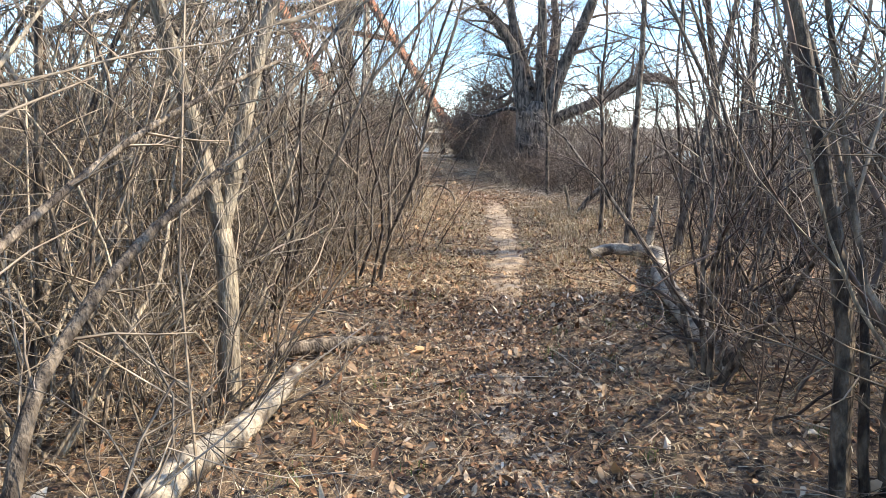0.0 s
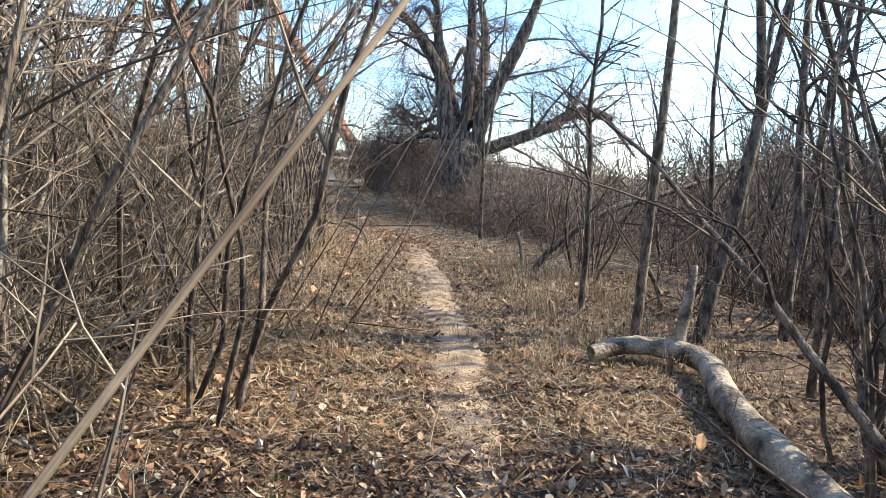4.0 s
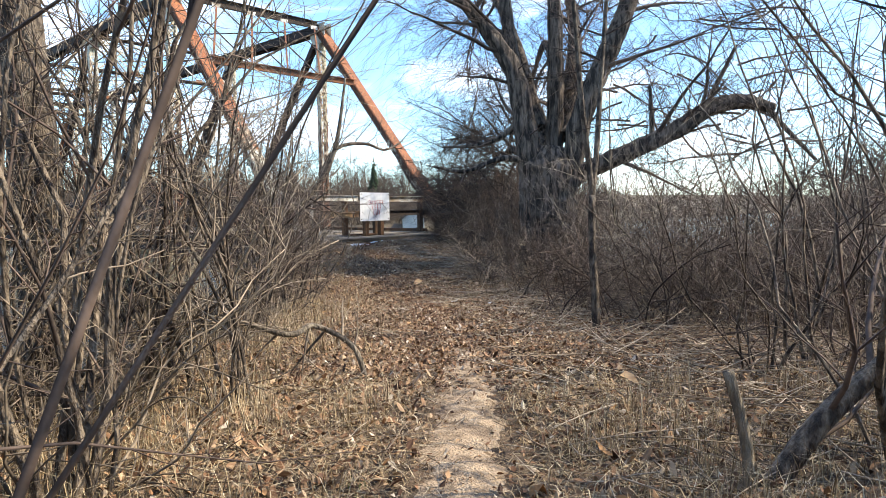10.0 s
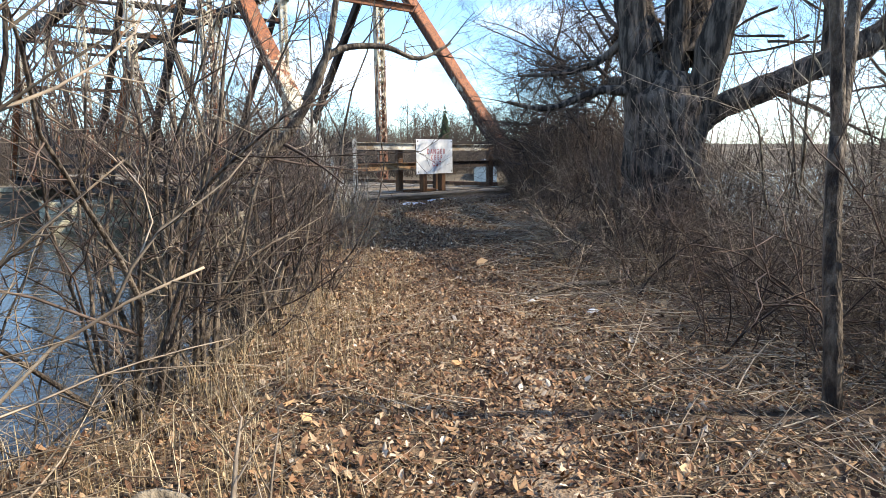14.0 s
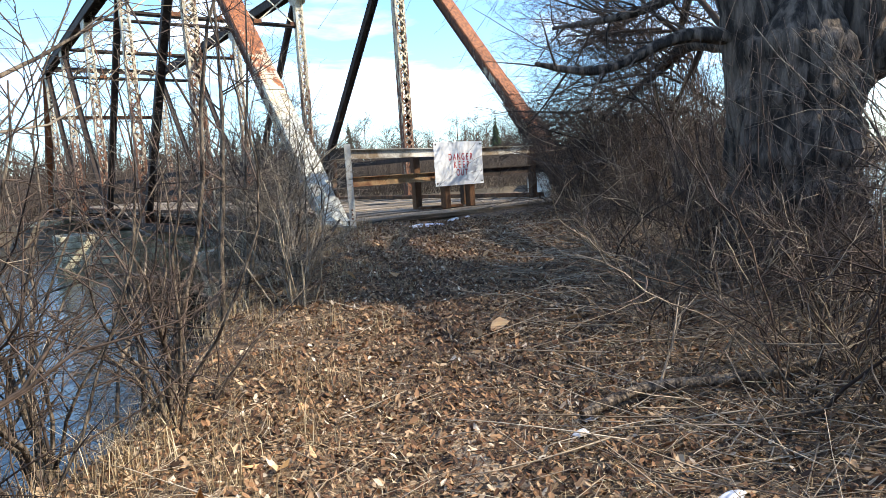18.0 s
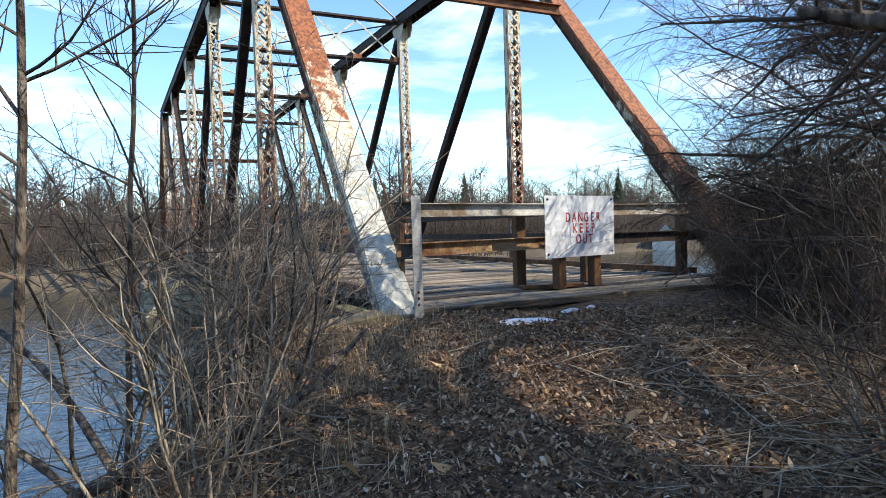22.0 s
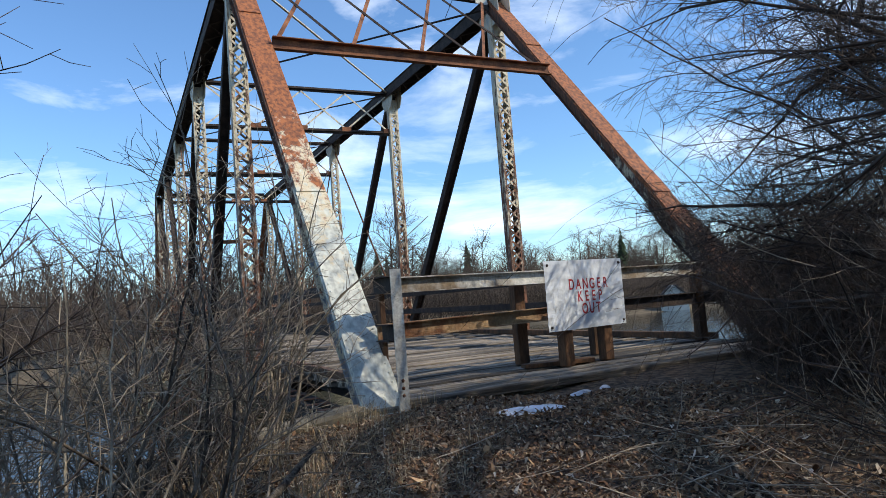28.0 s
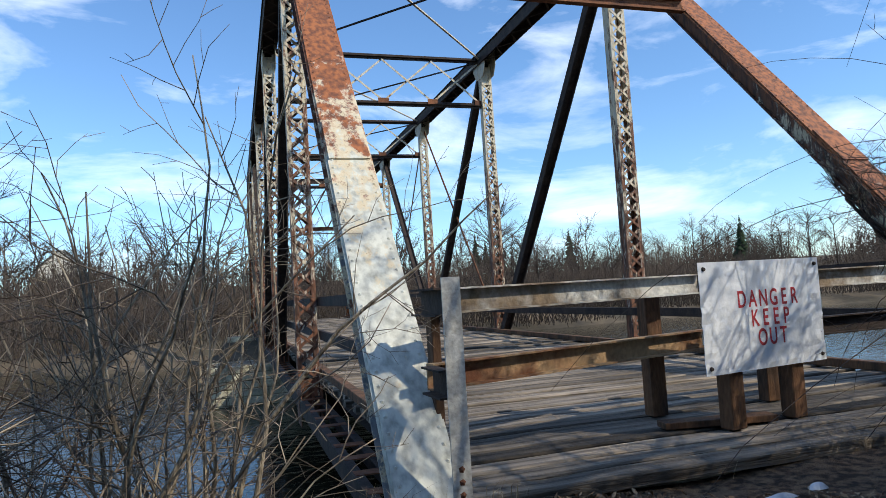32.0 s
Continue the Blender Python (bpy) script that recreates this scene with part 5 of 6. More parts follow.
single(make_shrub(121, 11, 3.3, 0.42, M_BARK, M_TWIG_DARK, 1.1, "many-stemmed dark shrub on the river bank", thick=0.027, kink=0.28), -4.9, -5.2, 0.6, 1.0)
single(make_shrub(131, 9, 2.5, 0.36, M_BARK, M_TWIG_DARK, 1.1, "many-stemmed dark shrub on the river bank", thick=0.02, kink=0.3), -4.2, -4.9, 1.9, 1.0)
single(make_shrub(125, 11, 5.8, 0.16, M_BARK, M_TWIG, 1.3, "tall upright shrub beside the path", thick=0.02, kink=0.3), -8.15, -9.85, 0.2, 1.0)
single(make_shrub(126, 11, 5.8, 0.16, M_BARK, M_TWIG_DARK, 1.3, "tall upright shrub beside the path", thick=0.02, kink=0.3), -9.4, -10.75, 1.2, 1.0)
single(make_shrub(127, 11, 5.8, 0.15, M_BARK, M_TWIG_DARK, 1.3, "tall upright shrub beside the path", thick=0.02, kink=0.3), -10.7, -11.9, 2.2, 1.0)
single(make_shrub(122, 11, 3.6, 0.3, M_BARK, M_TWIG, 1.2, "tall many-stemmed shrub on the river bank", thick=0.022, kink=0.3), -8.3, -9.2, 0.9, 1.1)
single(make_shrub(123, 10, 3.2, 0.3, M_BARK, M_TWIG, 1.2, "tangled many-stemmed shrub above the river", thick=0.018, kink=0.36), -9.7, -10.1, 1.9, 1.05)
stem_line("arching_bough", "dark bough forking out over the path from the bank", "bough", [(-6.45, -7.1, -0.75), (-6.42, -7.11, -0.2), (-6.38, -7.12, 0.33), (-6.05, -7.21, 0.7), (-5.73, -7.36, 0.95), (-5.5, -7.55, 1.45), (-5.35, -7.6, 2.3)], [0.05, 0.046, 0.042, 0.04, 0.036, 0.026, 0.012], M_BARK, [(12, 0.8, 50, 0.3, 0.03, 0.012), (5, 0.4, 45, 0.3, 0, 0.005), (2, 0.2, 45, 0.3, 0, 0.0025)], 41, sides=8, m1=M_TWIG_DARK)
stem_line("arching_bough", "dark bough forking out over the path from the bank", "bough", [(-5.6, -7.45, 1.2), (-5.45, -7.55, 1.5), (-5.13, -7.66, 1.56), (-4.85, -7.7, 1.5), (-4.6, -7.75, 1.62)], [0.026, 0.024, 0.02, 0.015, 0.008], M_BARK, [(7, 0.5, 50, 0.3, 0.03, 0.008), (4, 0.3, 45, 0.3, 0, 0.004)], 42, sides=7, m1=M_TWIG_DARK)
single(make_shrub(113, 15, 2.1, 0.42, M_BARK_PALE, M_TWIG, 0.8, "fan of pale arching stems above the water", kink=0.26), -2.62, -3.26, 0.8, 1.0)
single(make_shrub(124, 11, 1.9, 0.36, M_BARK_PALE, M_TWIG, 0.8, "fan of pale arching stems above the water", kink=0.26), -2.5, -1.6, 2.0, 1.0)
# arching willow stems over the water, beside the fan of stems
stem_line("bent_willow", "grey willow stem arching low over the water", "bough", [(-2.75, -2.6, -0.7), (-2.95, -2.2, -0.35), (-3.3, -1.5, 0.1), (-3.75, -0.9, 0.4), (-4.3, -0.5, 0.45)], [0.028, 0.026, 0.022, 0.018, 0.01], M_BARK, [(7, 0.5, 50, 0.3, 0.02, 0.008), (3, 0.3, 45, 0.3, 0, 0.004)], 31, sides=8)
stem_line("bent_willow", "grey willow stem arching low over the water", "bough", [(-2.85, -2.7, -0.75), (-3.1, -2.3, -0.45), (-3.5, -1.9, -0.2), (-4.0, -1.6, -0.15), (-4.6, -1.4, -0.3)], [0.025, 0.023, 0.02, 0.016, 0.008], M_BARK, [(7, 0.45, 50, 0.3, 0.02, 0.007), (3, 0.3, 45, 0.3, 0, 0.004)], 32, sides=8)
single(make_sapling(115, 4.6, 0.026, M_BARK, M_TWIG_DARK, 0.07, 0, 22, lean=(0.03, -0.04), label="slim dark sapling leaning over the bank", spread=0.9), -3.3, -3.2)
single(make_sapling(116, 4.0, 0.018, M_BARK, M_TWIG_DARK, 0.08, 0, 20, lean=(0.05, 0.0), label="slim dark sapling on the bank", spread=0.8), -2.9, -2.7)
single(make_shrub(117, 14, 2.4, 0.4, M_BARK_PALE, M_TWIG, 0.8, "fan of pale bare stems rising beside the abutment", thick=0.015, kink=0.28), -1.25, 0.2, 0.3)
single(make_shrub(118, 14, 2.3, 0.42, M_BARK_PALE, M_TWIG, 0.8, "fan of pale bare stems rising beside the abutment", thick=0.015, kink=0.28), -1.65, -0.1, 1.7)
single(make_shrub(128, 12, 2.1, 0.42, M_BARK, M_TWIG, 1.1, "tangled brown shrub on the bank before the bridge", thick=0.015, kink=0.34), -2.3, -2.2, 0.5)
single(make_shrub(129, 12, 2.0, 0.42, M_BARK, M_TWIG_DARK, 1.1, "tangled brown shrub on the bank before the bridge", thick=0.014, kink=0.34), -2.0, -0.9, 1.5)

stem_line("cut_stump", "thin sawn-off stump with a pale cut top", "stump", [(-7.4, -12.74, -0.5), (-7.41, -12.72, -0.2), (-7.46, -12.66, 0.1)], [0.028, 0.026, 0.025], M_BARK_PALE, sides=8)
stem_line("leaning_tree", "low tree leaning away from the path with cut stubs", "tree", [(-7.28, -12.75, -0.5), (-7.05, -13.0, -0.05), (-6.55, -13.5, 0.45), (-5.9, -14.2, 0.8), (-5.0, -15.0, 1.3)], [0.05, 0.045, 0.04, 0.033, 0.016], M_BARK, [(10, 1.5, 50, 0.3, 0.05, 0.016), (7, 0.6, 45, 0.3, 0.02, 0.006), (3, 0.25, 45, 0.3, 0, 0.0025)], 5, m1=M_TWIG_DARK)
stem_line("fallen_log", "fallen log with pale peeling bark, curving over dead leaves", "log", [(-10.43, -14.9, -0.43), (-10.2, -15.05, -0.38), (-9.95, -15.25, -0.4), (-10.1, -15.62, -0.4), (-10.9, -15.98, -0.45), (-11.8, -16.6, -0.52), (-12.6, -17.3, -0.62)], [0.06, 0.068, 0.075, 0.085, 0.09, 0.095, 0.08], M_DEADWOOD, sides=11, seed=3)
stem_line("broken_snag", "broken upright snag of pale dead wood", "snag", [(-9.92, -15.35, -0.5), (-9.9, -15.4, -0.1), (-9.86, -15.42, 0.25)], [0.055, 0.045, 0.02], M_DEADWOOD, sides=9, seed=4)
stem_line("fallen_log", "bleached crooked log lying in dry grass", "log", [(-16.3, -16.3, -0.62), (-16.0, -16.1, -0.56), (-15.5, -15.85, -0.57), (-14.9, -15.4, -0.58), (-14.75, -15.2, -0.6)], [0.07, 0.085, 0.07, 0.05, 0.02], M_DEADWOOD, [(2, 0.4, 60, 0.2, 0, 0.02)], 8, sides=10, m1=M_DEADWOOD)
stem_line("fallen_branch", "short dead branch lying among leaves", "branch", [(-14.75, -15.0, -0.55), (-14.35, -15.1, -0.57), (-13.9, -15.18, -0.62)], [0.06, 0.055, 0.03], M_BARK, seed=2, sides=8)
stem_line("low_bough", "pale bare bough curving low over the bank", "bough", [(-7.08, -9.88, -0.5), (-7.14, -9.8, -0.22), (-7.28, -9.52, -0.08), (-7.55, -9.58, -0.1), (-7.8, -9.2, 0.0), (-8.3, -8.7, 0.1)], [0.021, 0.02, 0.021, 0.021, 0.018, 0.014], M_BARK_PALE, [(8, 0.6, 55, 0.3, 0.05, 0.01), (4, 0.3, 45, 0.3, 0, 0.004)], 9, sides=8)
stem_line("leaning_bough", "long dark bough slanting across the thicket", "bough", DIAG_A, [0.022, 0.021, 0.019, 0.016, 0.012, 0.007], M_BARK, [(8, 0.4, 45, 0.3, 0.05, 0.007), (3, 0.2, 45, 0.3, 0, 0.004)], 10, sides=8)
stem_line("leaning_bough", "long dark bough slanting across the thicket", "bough", DIAG_B, [0.015, 0.013, 0.01, 0.006], M_BARK, [(8, 0.35, 45, 0.3, 0.05, 0.006), (3, 0.2, 45, 0.3, 0, 0.004)], 12, sides=7)
stem_line("fallen_bough", "dead bough with snapped side branches on the ground", "branch", [(-2.6, -6.75, -0.62), (-2.1, -6.8, -0.58), (-1.5, -7.2, -0.55), (-0.8, -7.3, -0.45), (-0.2, -7.2, -0.25)], [0.025, 0.034, 0.034, 0.03, 0.018], M_BARK, [(6, 0.8, 55, 0.25, 0.05, 0.012), (4, 0.4, 45, 0.3, 0, 0.005)], 13, sides=8)
stem_line("drift_bough", "dark bough hanging over the water", "bough", [(-3.5, -3.2, -1.3), (-3.2, -2.7, -0.4), (-2.5, -2.6, -0.2), (-1.9, -2.3, -0.05), (-1.4, -1.9, 0.2)], [0.04, 0.037, 0.034, 0.025, 0.012], M_BARK, [(8, 0.5, 50, 0.3, 0.03, 0.01), (3, 0.3, 45, 0.3, 0, 0.004)], 14, sides=8)

# thicket on both sides of the path
rng = random.Random(77)
KEEP = {"low": 0.95, "brush": 1.0, "sap": 1.0, "tall": 1.5}


def clear_of_path(x, y, gap):
    d, _ = near_trail(x, y)
    return abs(d) > gap


for f0, f1, d0, d1, count, pool in THICKET:
    for i in range(count):
        p, d = trail_at(rng.uniform(f0, f1))
        side = Vector((-d.y, d.x, 0))
        q = p + side * rng.uniform(d0, d1)
        src = rng.choice(POOLS[pool])
        if not clear_of_path(q.x, q.y, min(KEEP.get(pool, 1.35), abs(d0) - 0.05)) or (-0.6 < q.x < WIDTH + 0.3 and q.y > -0.6) or ground_z(q.x, q.y) < WATER_Z + 0.1:
            continue
        put(src, q.x, q.y, rng.uniform(0, 6.28), rng.uniform(0.75, 1.2), check=0.85 if abs(d0) > 1.2 else 0.5)
for x, y, s, pool in SHRUBS:
    put(rng.choice(POOLS[pool]), x, y, rng.uniform(0, 6.28), s)

def bramble(seed, m, label):
    """A tangle of thin arching canes and twigs, crossing every way."""
    rng = random.Random(seed)
    V, F = [], []
    for i in range(230):
        p = Vector((rng.uniform(-1.5, 1.5), rng.gauss(0, 0.45), rng.choice((0, 0, rng.uniform(0.2, 1.6)))))
        w = Vector((rng.gauss(0, 0.7), rng.gauss(0, 0.45), rng.uniform(0.0, 1.1)))
        q, s = limb(rng, p, w, rng.uniform(0.6, 2.0), rng.uniform(0.0022, 0.0048), 0.0014, 0.3, -0.1, 5)
        tube(V, F, q, s, 3)
        for k in range(3):
            p2, r2, d2 = along(q, s, rng.uniform(0.15, 0.9))
            w2 = (d2 + Vector((rng.gauss(0, 0.7), rng.gauss(0, 0.7), rng.gauss(0, 0.7)))).normalized()
            tube(V, F, [p2, p2 + w2 * rng.uniform(0.08, 0.35)], [0.002, 0.0012], 3)
    return tagged(new("bramble", mesh_of("bramble", V, F, m)), label, "brambles", kind="stuff")


canes = [bramble(180, M_TWIG, "tangle of thin pale canes in the thicket"), bramble(181, M_TWIG, "tangle of thin pale canes in the thicket"), bramble(182, M_TWIG_DARK, "tangle of thin dark canes in the thicket")]
for f0, f1, d0, d1, count, kinds in BRAMBLES:
    for i in range(count):
        p, d = trail_at(f0 + (f1 - f0) * (i + rng.random()) / count)
        q = p + Vector((-d.y, d.x, 0)) * rng.uniform(d0, d1)
        if ground_z(q.x, q.y) < WATER_Z - 0.1:
            continue
        put(canes[rng.choice(kinds)], q.x, q.y, math.atan2(d.y, d.x) + rng.uniform(-0.25, 0.25), rng.uniform(0.8, 1.25), check=0.85)

# woods on the far banks
far = [make_far_tree(120 + i, 11.0 + 1.2 * i, M_FARBARK) for i in range(5)]
con = [make_conifer(130 + i, 8.0 + 2 * i) for i in range(2)]
for i in range(80):
    x = rng.uniform(-80, 105)
    y = far_y(x) + 2 + abs(rng.gauss(0, 1)) * 16
    if -4 < x - 2 < 9 and y < far_y(x) + 22:
        continue
    put(rng.choice(far), x, y, rng.uniform(0, 6.28), rng.uniform(0.5, 1.1))
for i, (x, y, s) in enumerate(((45, 83, 0.8), (60, 66, 0.8), (88, 70, 1.0), (31, 84, 0.75), (34, 88, 0.8))):
    put(con[i % 2], x, y, rng.uniform(0, 6.28), s)
# trees behind and beside the walk, and down the near bank
for i in range(34):
    p, d = trail_at(rng.uniform(0.0, 0.9))
    side = Vector((-d.y, d.x, 0))
    q = p + side * rng.uniform(-30, -8) - d * rng.uniform(-8, 14)
    if q.y > -4:
        continue
    put(rng.choice(far), q.x, q.y, rng.uniform(0, 6.28), rng.uniform(0.4, 0.75))
for i in range(14):
    x = rng.uniform(-60, -22)
    y = bank_y(x) - rng.uniform(1, 16)
    put(rng.choice(far), x, y, rng.uniform(0, 6.28), rng.uniform(0.5, 0.85))


def tangle(name, seed, count, half, deep, low, high, r, m, label, forks=0.5):
    """A long strip of undergrowth, too fine to count."""
    rng = random.Random(seed)
    V, F = [], []
    for i in range(count):
        p = Vector((rng.uniform(-half, half), rng.gauss(0, deep), -0.3))
        q, s = limb(rng, p, Vector((rng.gauss(0, 0.3), rng.gauss(0, 0.3), 1)), rng.uniform(low, high), r, r * 0.3, 0.25, 0.0, 2)
        tube(V, F, q, s, 3)
        for k in range(3):
            if rng.random() < forks:
                p2, r2, d2 = along(q, s, rng.uniform(0.2, 0.9))
                w2 = (d2 + Vector((rng.gauss(0, 0.6), rng.gauss(0, 0.6), rng.gauss(0, 0.4)))).normalized()
                tube(V, F, [p2, p2 + w2 * rng.uniform(0.25, 0.5) * high * 0.5], [r2 * 0.7, r * 0.2], 3)
    ob = new(name, mesh_of(name, V, F, m))
    return tagged(ob, label, "undergrowth", kind="stuff")


def far_wood(seed):
    """A stand of slender bare trees, joined: the woods behind the single trees."""
    rng = random.Random(seed)
    V, F = [], []
    for i in range(20):
        h = rng.uniform(6, 13)
        p = Vector((rng.uniform(-11, 11), rng.gauss(0, 4), -0.4))
        q, s = limb(rng, p, Vector((rng.gauss(0, 0.1), rng.gauss(0, 0.1), 1)), h * 0.75, h * 0.012, h * 0.004, 0.12, 0.04, 4)
        tube(V, F, q, s, 3)
        for k in range(10):
            p2, r2, d2 = along(q, s, rng.uniform(0.25, 0.99))
            a = rng.uniform(0, 6.2832)
            e = p2 + Vector((math.cos(a), math.sin(a), rng.uniform(0.6, 1.6))) * h * rng.uniform(0.1, 0.2)
            tube(V, F, [p2, e], [h * 0.005, h * 0.002], 3)
            for j in range(9):
                p3 = p2.lerp(e, rng.uniform(0.3, 1.0))
                tube(V, F, [p3, p3 + Vector((rng.gauss(0, 1), rng.gauss(0, 1), rng.gauss(0.5, 0.8))) * h * 0.07], [h * 0.0022, h * 0.0012], 3)
    for i in range(620):
        p = Vector((rng.uniform(-11, 11), rng.gauss(0, 4), -0.4))
        e = p + Vector((rng.gauss(0, 1.2), rng.gauss(0, 1.2), rng.uniform(2, 6.5)))
        tube(V, F, [p, e], [0.055, 0.02], 3)
        for j in range(2):
            p2 = p.lerp(e, rng.uniform(0.3, 0.9))
            tube(V, F, [p2, p2 + Vector((rng.gauss(0, 0.9), rng.gauss(0, 0.9), rng.uniform(0.2, 1.4)))], [0.03, 0.012], 3)
    ob = new("far_woods", mesh_of("far_woods", V, F, M_FARBARK))
    return tagged(ob, "grey-brown bare woods beyond the river", "woods", kind="stuff")


brush = [tangle("far_brush", 150 + i, 420, 9, 2.2, 1.2, 5.0, 0.03, M_FARBARK, "grey-brown undergrowth along the far bank") for i in range(2)]
for i in range(22):
    x = -72 + i * 7.0
    y = far_y(x) + (2.5 if i % 2 else 8.0)
    if -2 < x < 8:
        y += 9
    put(brush[i % 2], x, y, rng.uniform(-0.2, 0.2), rng.uniform(0.8, 1.15))
woods = [far_wood(160 + i) for i in range(2)]
for i in range(26):
    x = -104 + i * 8.6
    put(woods[i % 2], x, far_y(x) + (rng.uniform(12, 18) if i % 2 else rng.uniform(22, 34)), rng.uniform(-0.3, 0.3), rng.uniform(0.75, 1.05))
for x, y, r, sc in ((12, -9, 0.8, 0.55), (18, -9, 0.5, 0.6), (25, -11, 0.5, 0.65), (33, -14.5, 0.4, 0.75), (42, -16.5, 0.4, 0.85), (15, -24, 0.9, 0.8), (24, -16, 0.7, 0.9), (33, -13, 0.5, 0.95), (22, -28, 0.8, 0.9), (34, -24, 0.6, 1.0), (6, -30, 1.0, 0.85), (-4, -36, 1.0, 0.9), (44, -18, 0.4, 1.0)):
    put(woods[int(x) % 2], x, y, r, sc)
for x, y in ((13, -21), (17, -19), (21, -15), (26, -14), (30, -18), (19, -24), (11, -26), (6, -25), (27, -22), (1, -29), (36, -15), (24, -11)):
    put(rng.choice(far), x, y, rng.uniform(0, 6.28), rng.uniform(0.5, 0.8))
for f, o, sc in ((0.44, -10, 0.5), (0.5, -11.5, 0.55), (0.56, -9.5, 0.45), (0.6, -12, 0.55), (0.66, -10.5, 0.5), (0.72, -12, 0.5), (0.78, -10, 0.45), (0.84, -11.5, 0.5), (0.92, -9.5, 0.5), (0.58, -14, 0.6), (0.62, -16, 0.7), (0.66, -14.5, 0.6), (0.7, -17, 0.7), (0.74, -15, 0.6), (0.8, -17, 0.7), (0.86, -15, 0.65), (0.95, -14, 0.6), (1.0, -17, 0.7)):
    p, d = trail_at(f)
    put(rng.choice(far), p.x + d.y * -o, p.y - d.x * -o, rng.uniform(0, 6.28), sc)
# the low wet ground away from the river is filled with brush
mid = [tangle("dense_brush", 170 + i, 380, 3.2, 1.5, 1.4, 4.0, 0.009, (M_TWIG, M_TWIG_DARK)[i], "dense brush filling the low ground", 0.9) for i in range(2)]
for f, o, sc in ((0.3, -8.5, 1.0), (0.35, -8.0, 1.0), (0.4, -8.5, 1.05), (0.46, -8.0, 1.0), (0.52, -8.5, 1.0), (0.58, -9.5, 0.8), (0.66, -9.5, 0.8), (0.74, -9.5, 0.8), (0.82, -9.0, 0.8), (0.9, -9.5, 0.8),
                 (0.3, -13.5, 1.25), (0.42, -14.0, 1.25), (0.54, -13.5, 1.25), (0.66, -13.0, 1.25), (0.78, -13.5, 1.2), (0.9, -14.0, 1.2), (1.0, -10.5, 1.0), (0.5, -11.0, 1.25), (0.57, -11.5, 1.2), (0.64, -11.0, 1.2), (0.71, -11.5, 1.2), (0.79, -11.0, 1.1), (0.87, -11.5, 1.1), (0.53, -6.5, 0.55), (0.58, -6.8, 0.55), (0.63, -6.5, 0.55), (0.69, -6.8, 0.6), (0.76, -6.8, 0.7), (0.31, 6.0, 1.0), (0.36, 6.0, 1.1), (0.42, 5.5, 1.0), (0.48, 5.0, 1.0)):
    p, d = trail_at(f)
    q = p + Vector((-d.y, d.x, 0)) * o
    if ground_z(q.x, q.y) < WATER_Z - 0.3:
        continue
    put(mid[rng.randrange(2)], q.x, q.y, math.atan2(d.y, d.x) + rng.uniform(-0.3, 0.3), sc)

dark = tangle("dense_brush", 175, 430, 1.5, 0.7, 1.4, 4.0, 0.007, M_TWIG_DARK, "dense dark brush crowding the end of the bridge", 0.95)
for x, y, turn, sc in ((4.3, -1.6, 0.5, 0.72), (5.6, -0.9, 0.3, 0.8), (3.4, -2.9, 0.8, 0.75), (6.9, -0.7, 0.2, 0.85), (4.9, -3.2, 0.5, 0.9), (6.6, -2.4, 0.4, 0.95), (6.6, -0.1, 0.2, 0.75), (7.5, 0.1, 0.2, 0.85), (5.2, -1.5, 0.4, 0.85), (7.6, -1.7, 0.3, 1.05), (3.9, -2.2, 0.7, 0.65), (4.6, -0.9, 0.5, 0.6), (3.7, -1.7, 0.6, 0.55), (5.6, -0.2, 0.3, 0.6), (5.1, -0.5, 0.2, 0.55), (4.2, -3.0, 0.8, 0.8), (5.8, -1.2, 0.1, 0.85), (4.9, 0.0, 0.2, 0.5), (5.7, 0.2, 0.1, 0.6), (6.5, 0.3, 0.0, 0.7)):
    put(dark, x, y, turn, sc)


# a pattern plant that found no place is taken away
for src in dict.fromkeys((*sum(POOLS.values(), []), *canes, *far, *con, *brush, *woods, *mid, dark)):
    if src.name not in PLACED:
        for ob in (*src.children_recursive, src):
            bpy.data.objects.remove(ob)


def post_vine():
    """Woody vines wound about the foot of the end post."""
    rng = random.Random(190)
    V, F = [], []
    for i in range(150):
        z0, a = rng.uniform(-0.3, 1.6), rng.uniform(0, 6.28)
        pts, rad = [], []
        for k in range(7):
            z = z0 + k * rng.uniform(0.1, 0.2)
            rr = rng.uniform(0.24, 0.36) * (1.25 - 0.16 * z)
            pts.append(Vector((WIDTH + math.cos(a) * rr, Y0 + PANEL * z / H + math.sin(a) * rr, z)))
            rad.append(0.011 - 0.001 * k)
            a += rng.uniform(-0.2, 0.6)
        tube(V, F, pts, rad, 3)
        sprout(rng, V, F, pts, rad, [(5, 0.35, 60, 0.35, 0.0, 0.004), (2, 0.15, 50, 0.3, 0, 0.0022)], 0.1)
    ob = new("vine", mesh_of("vine", V, F, M_TWIG_DARK))
    tagged(ob, "brown woody vines wound about the bridge post", "vine", kind="stuff")


post_vine()


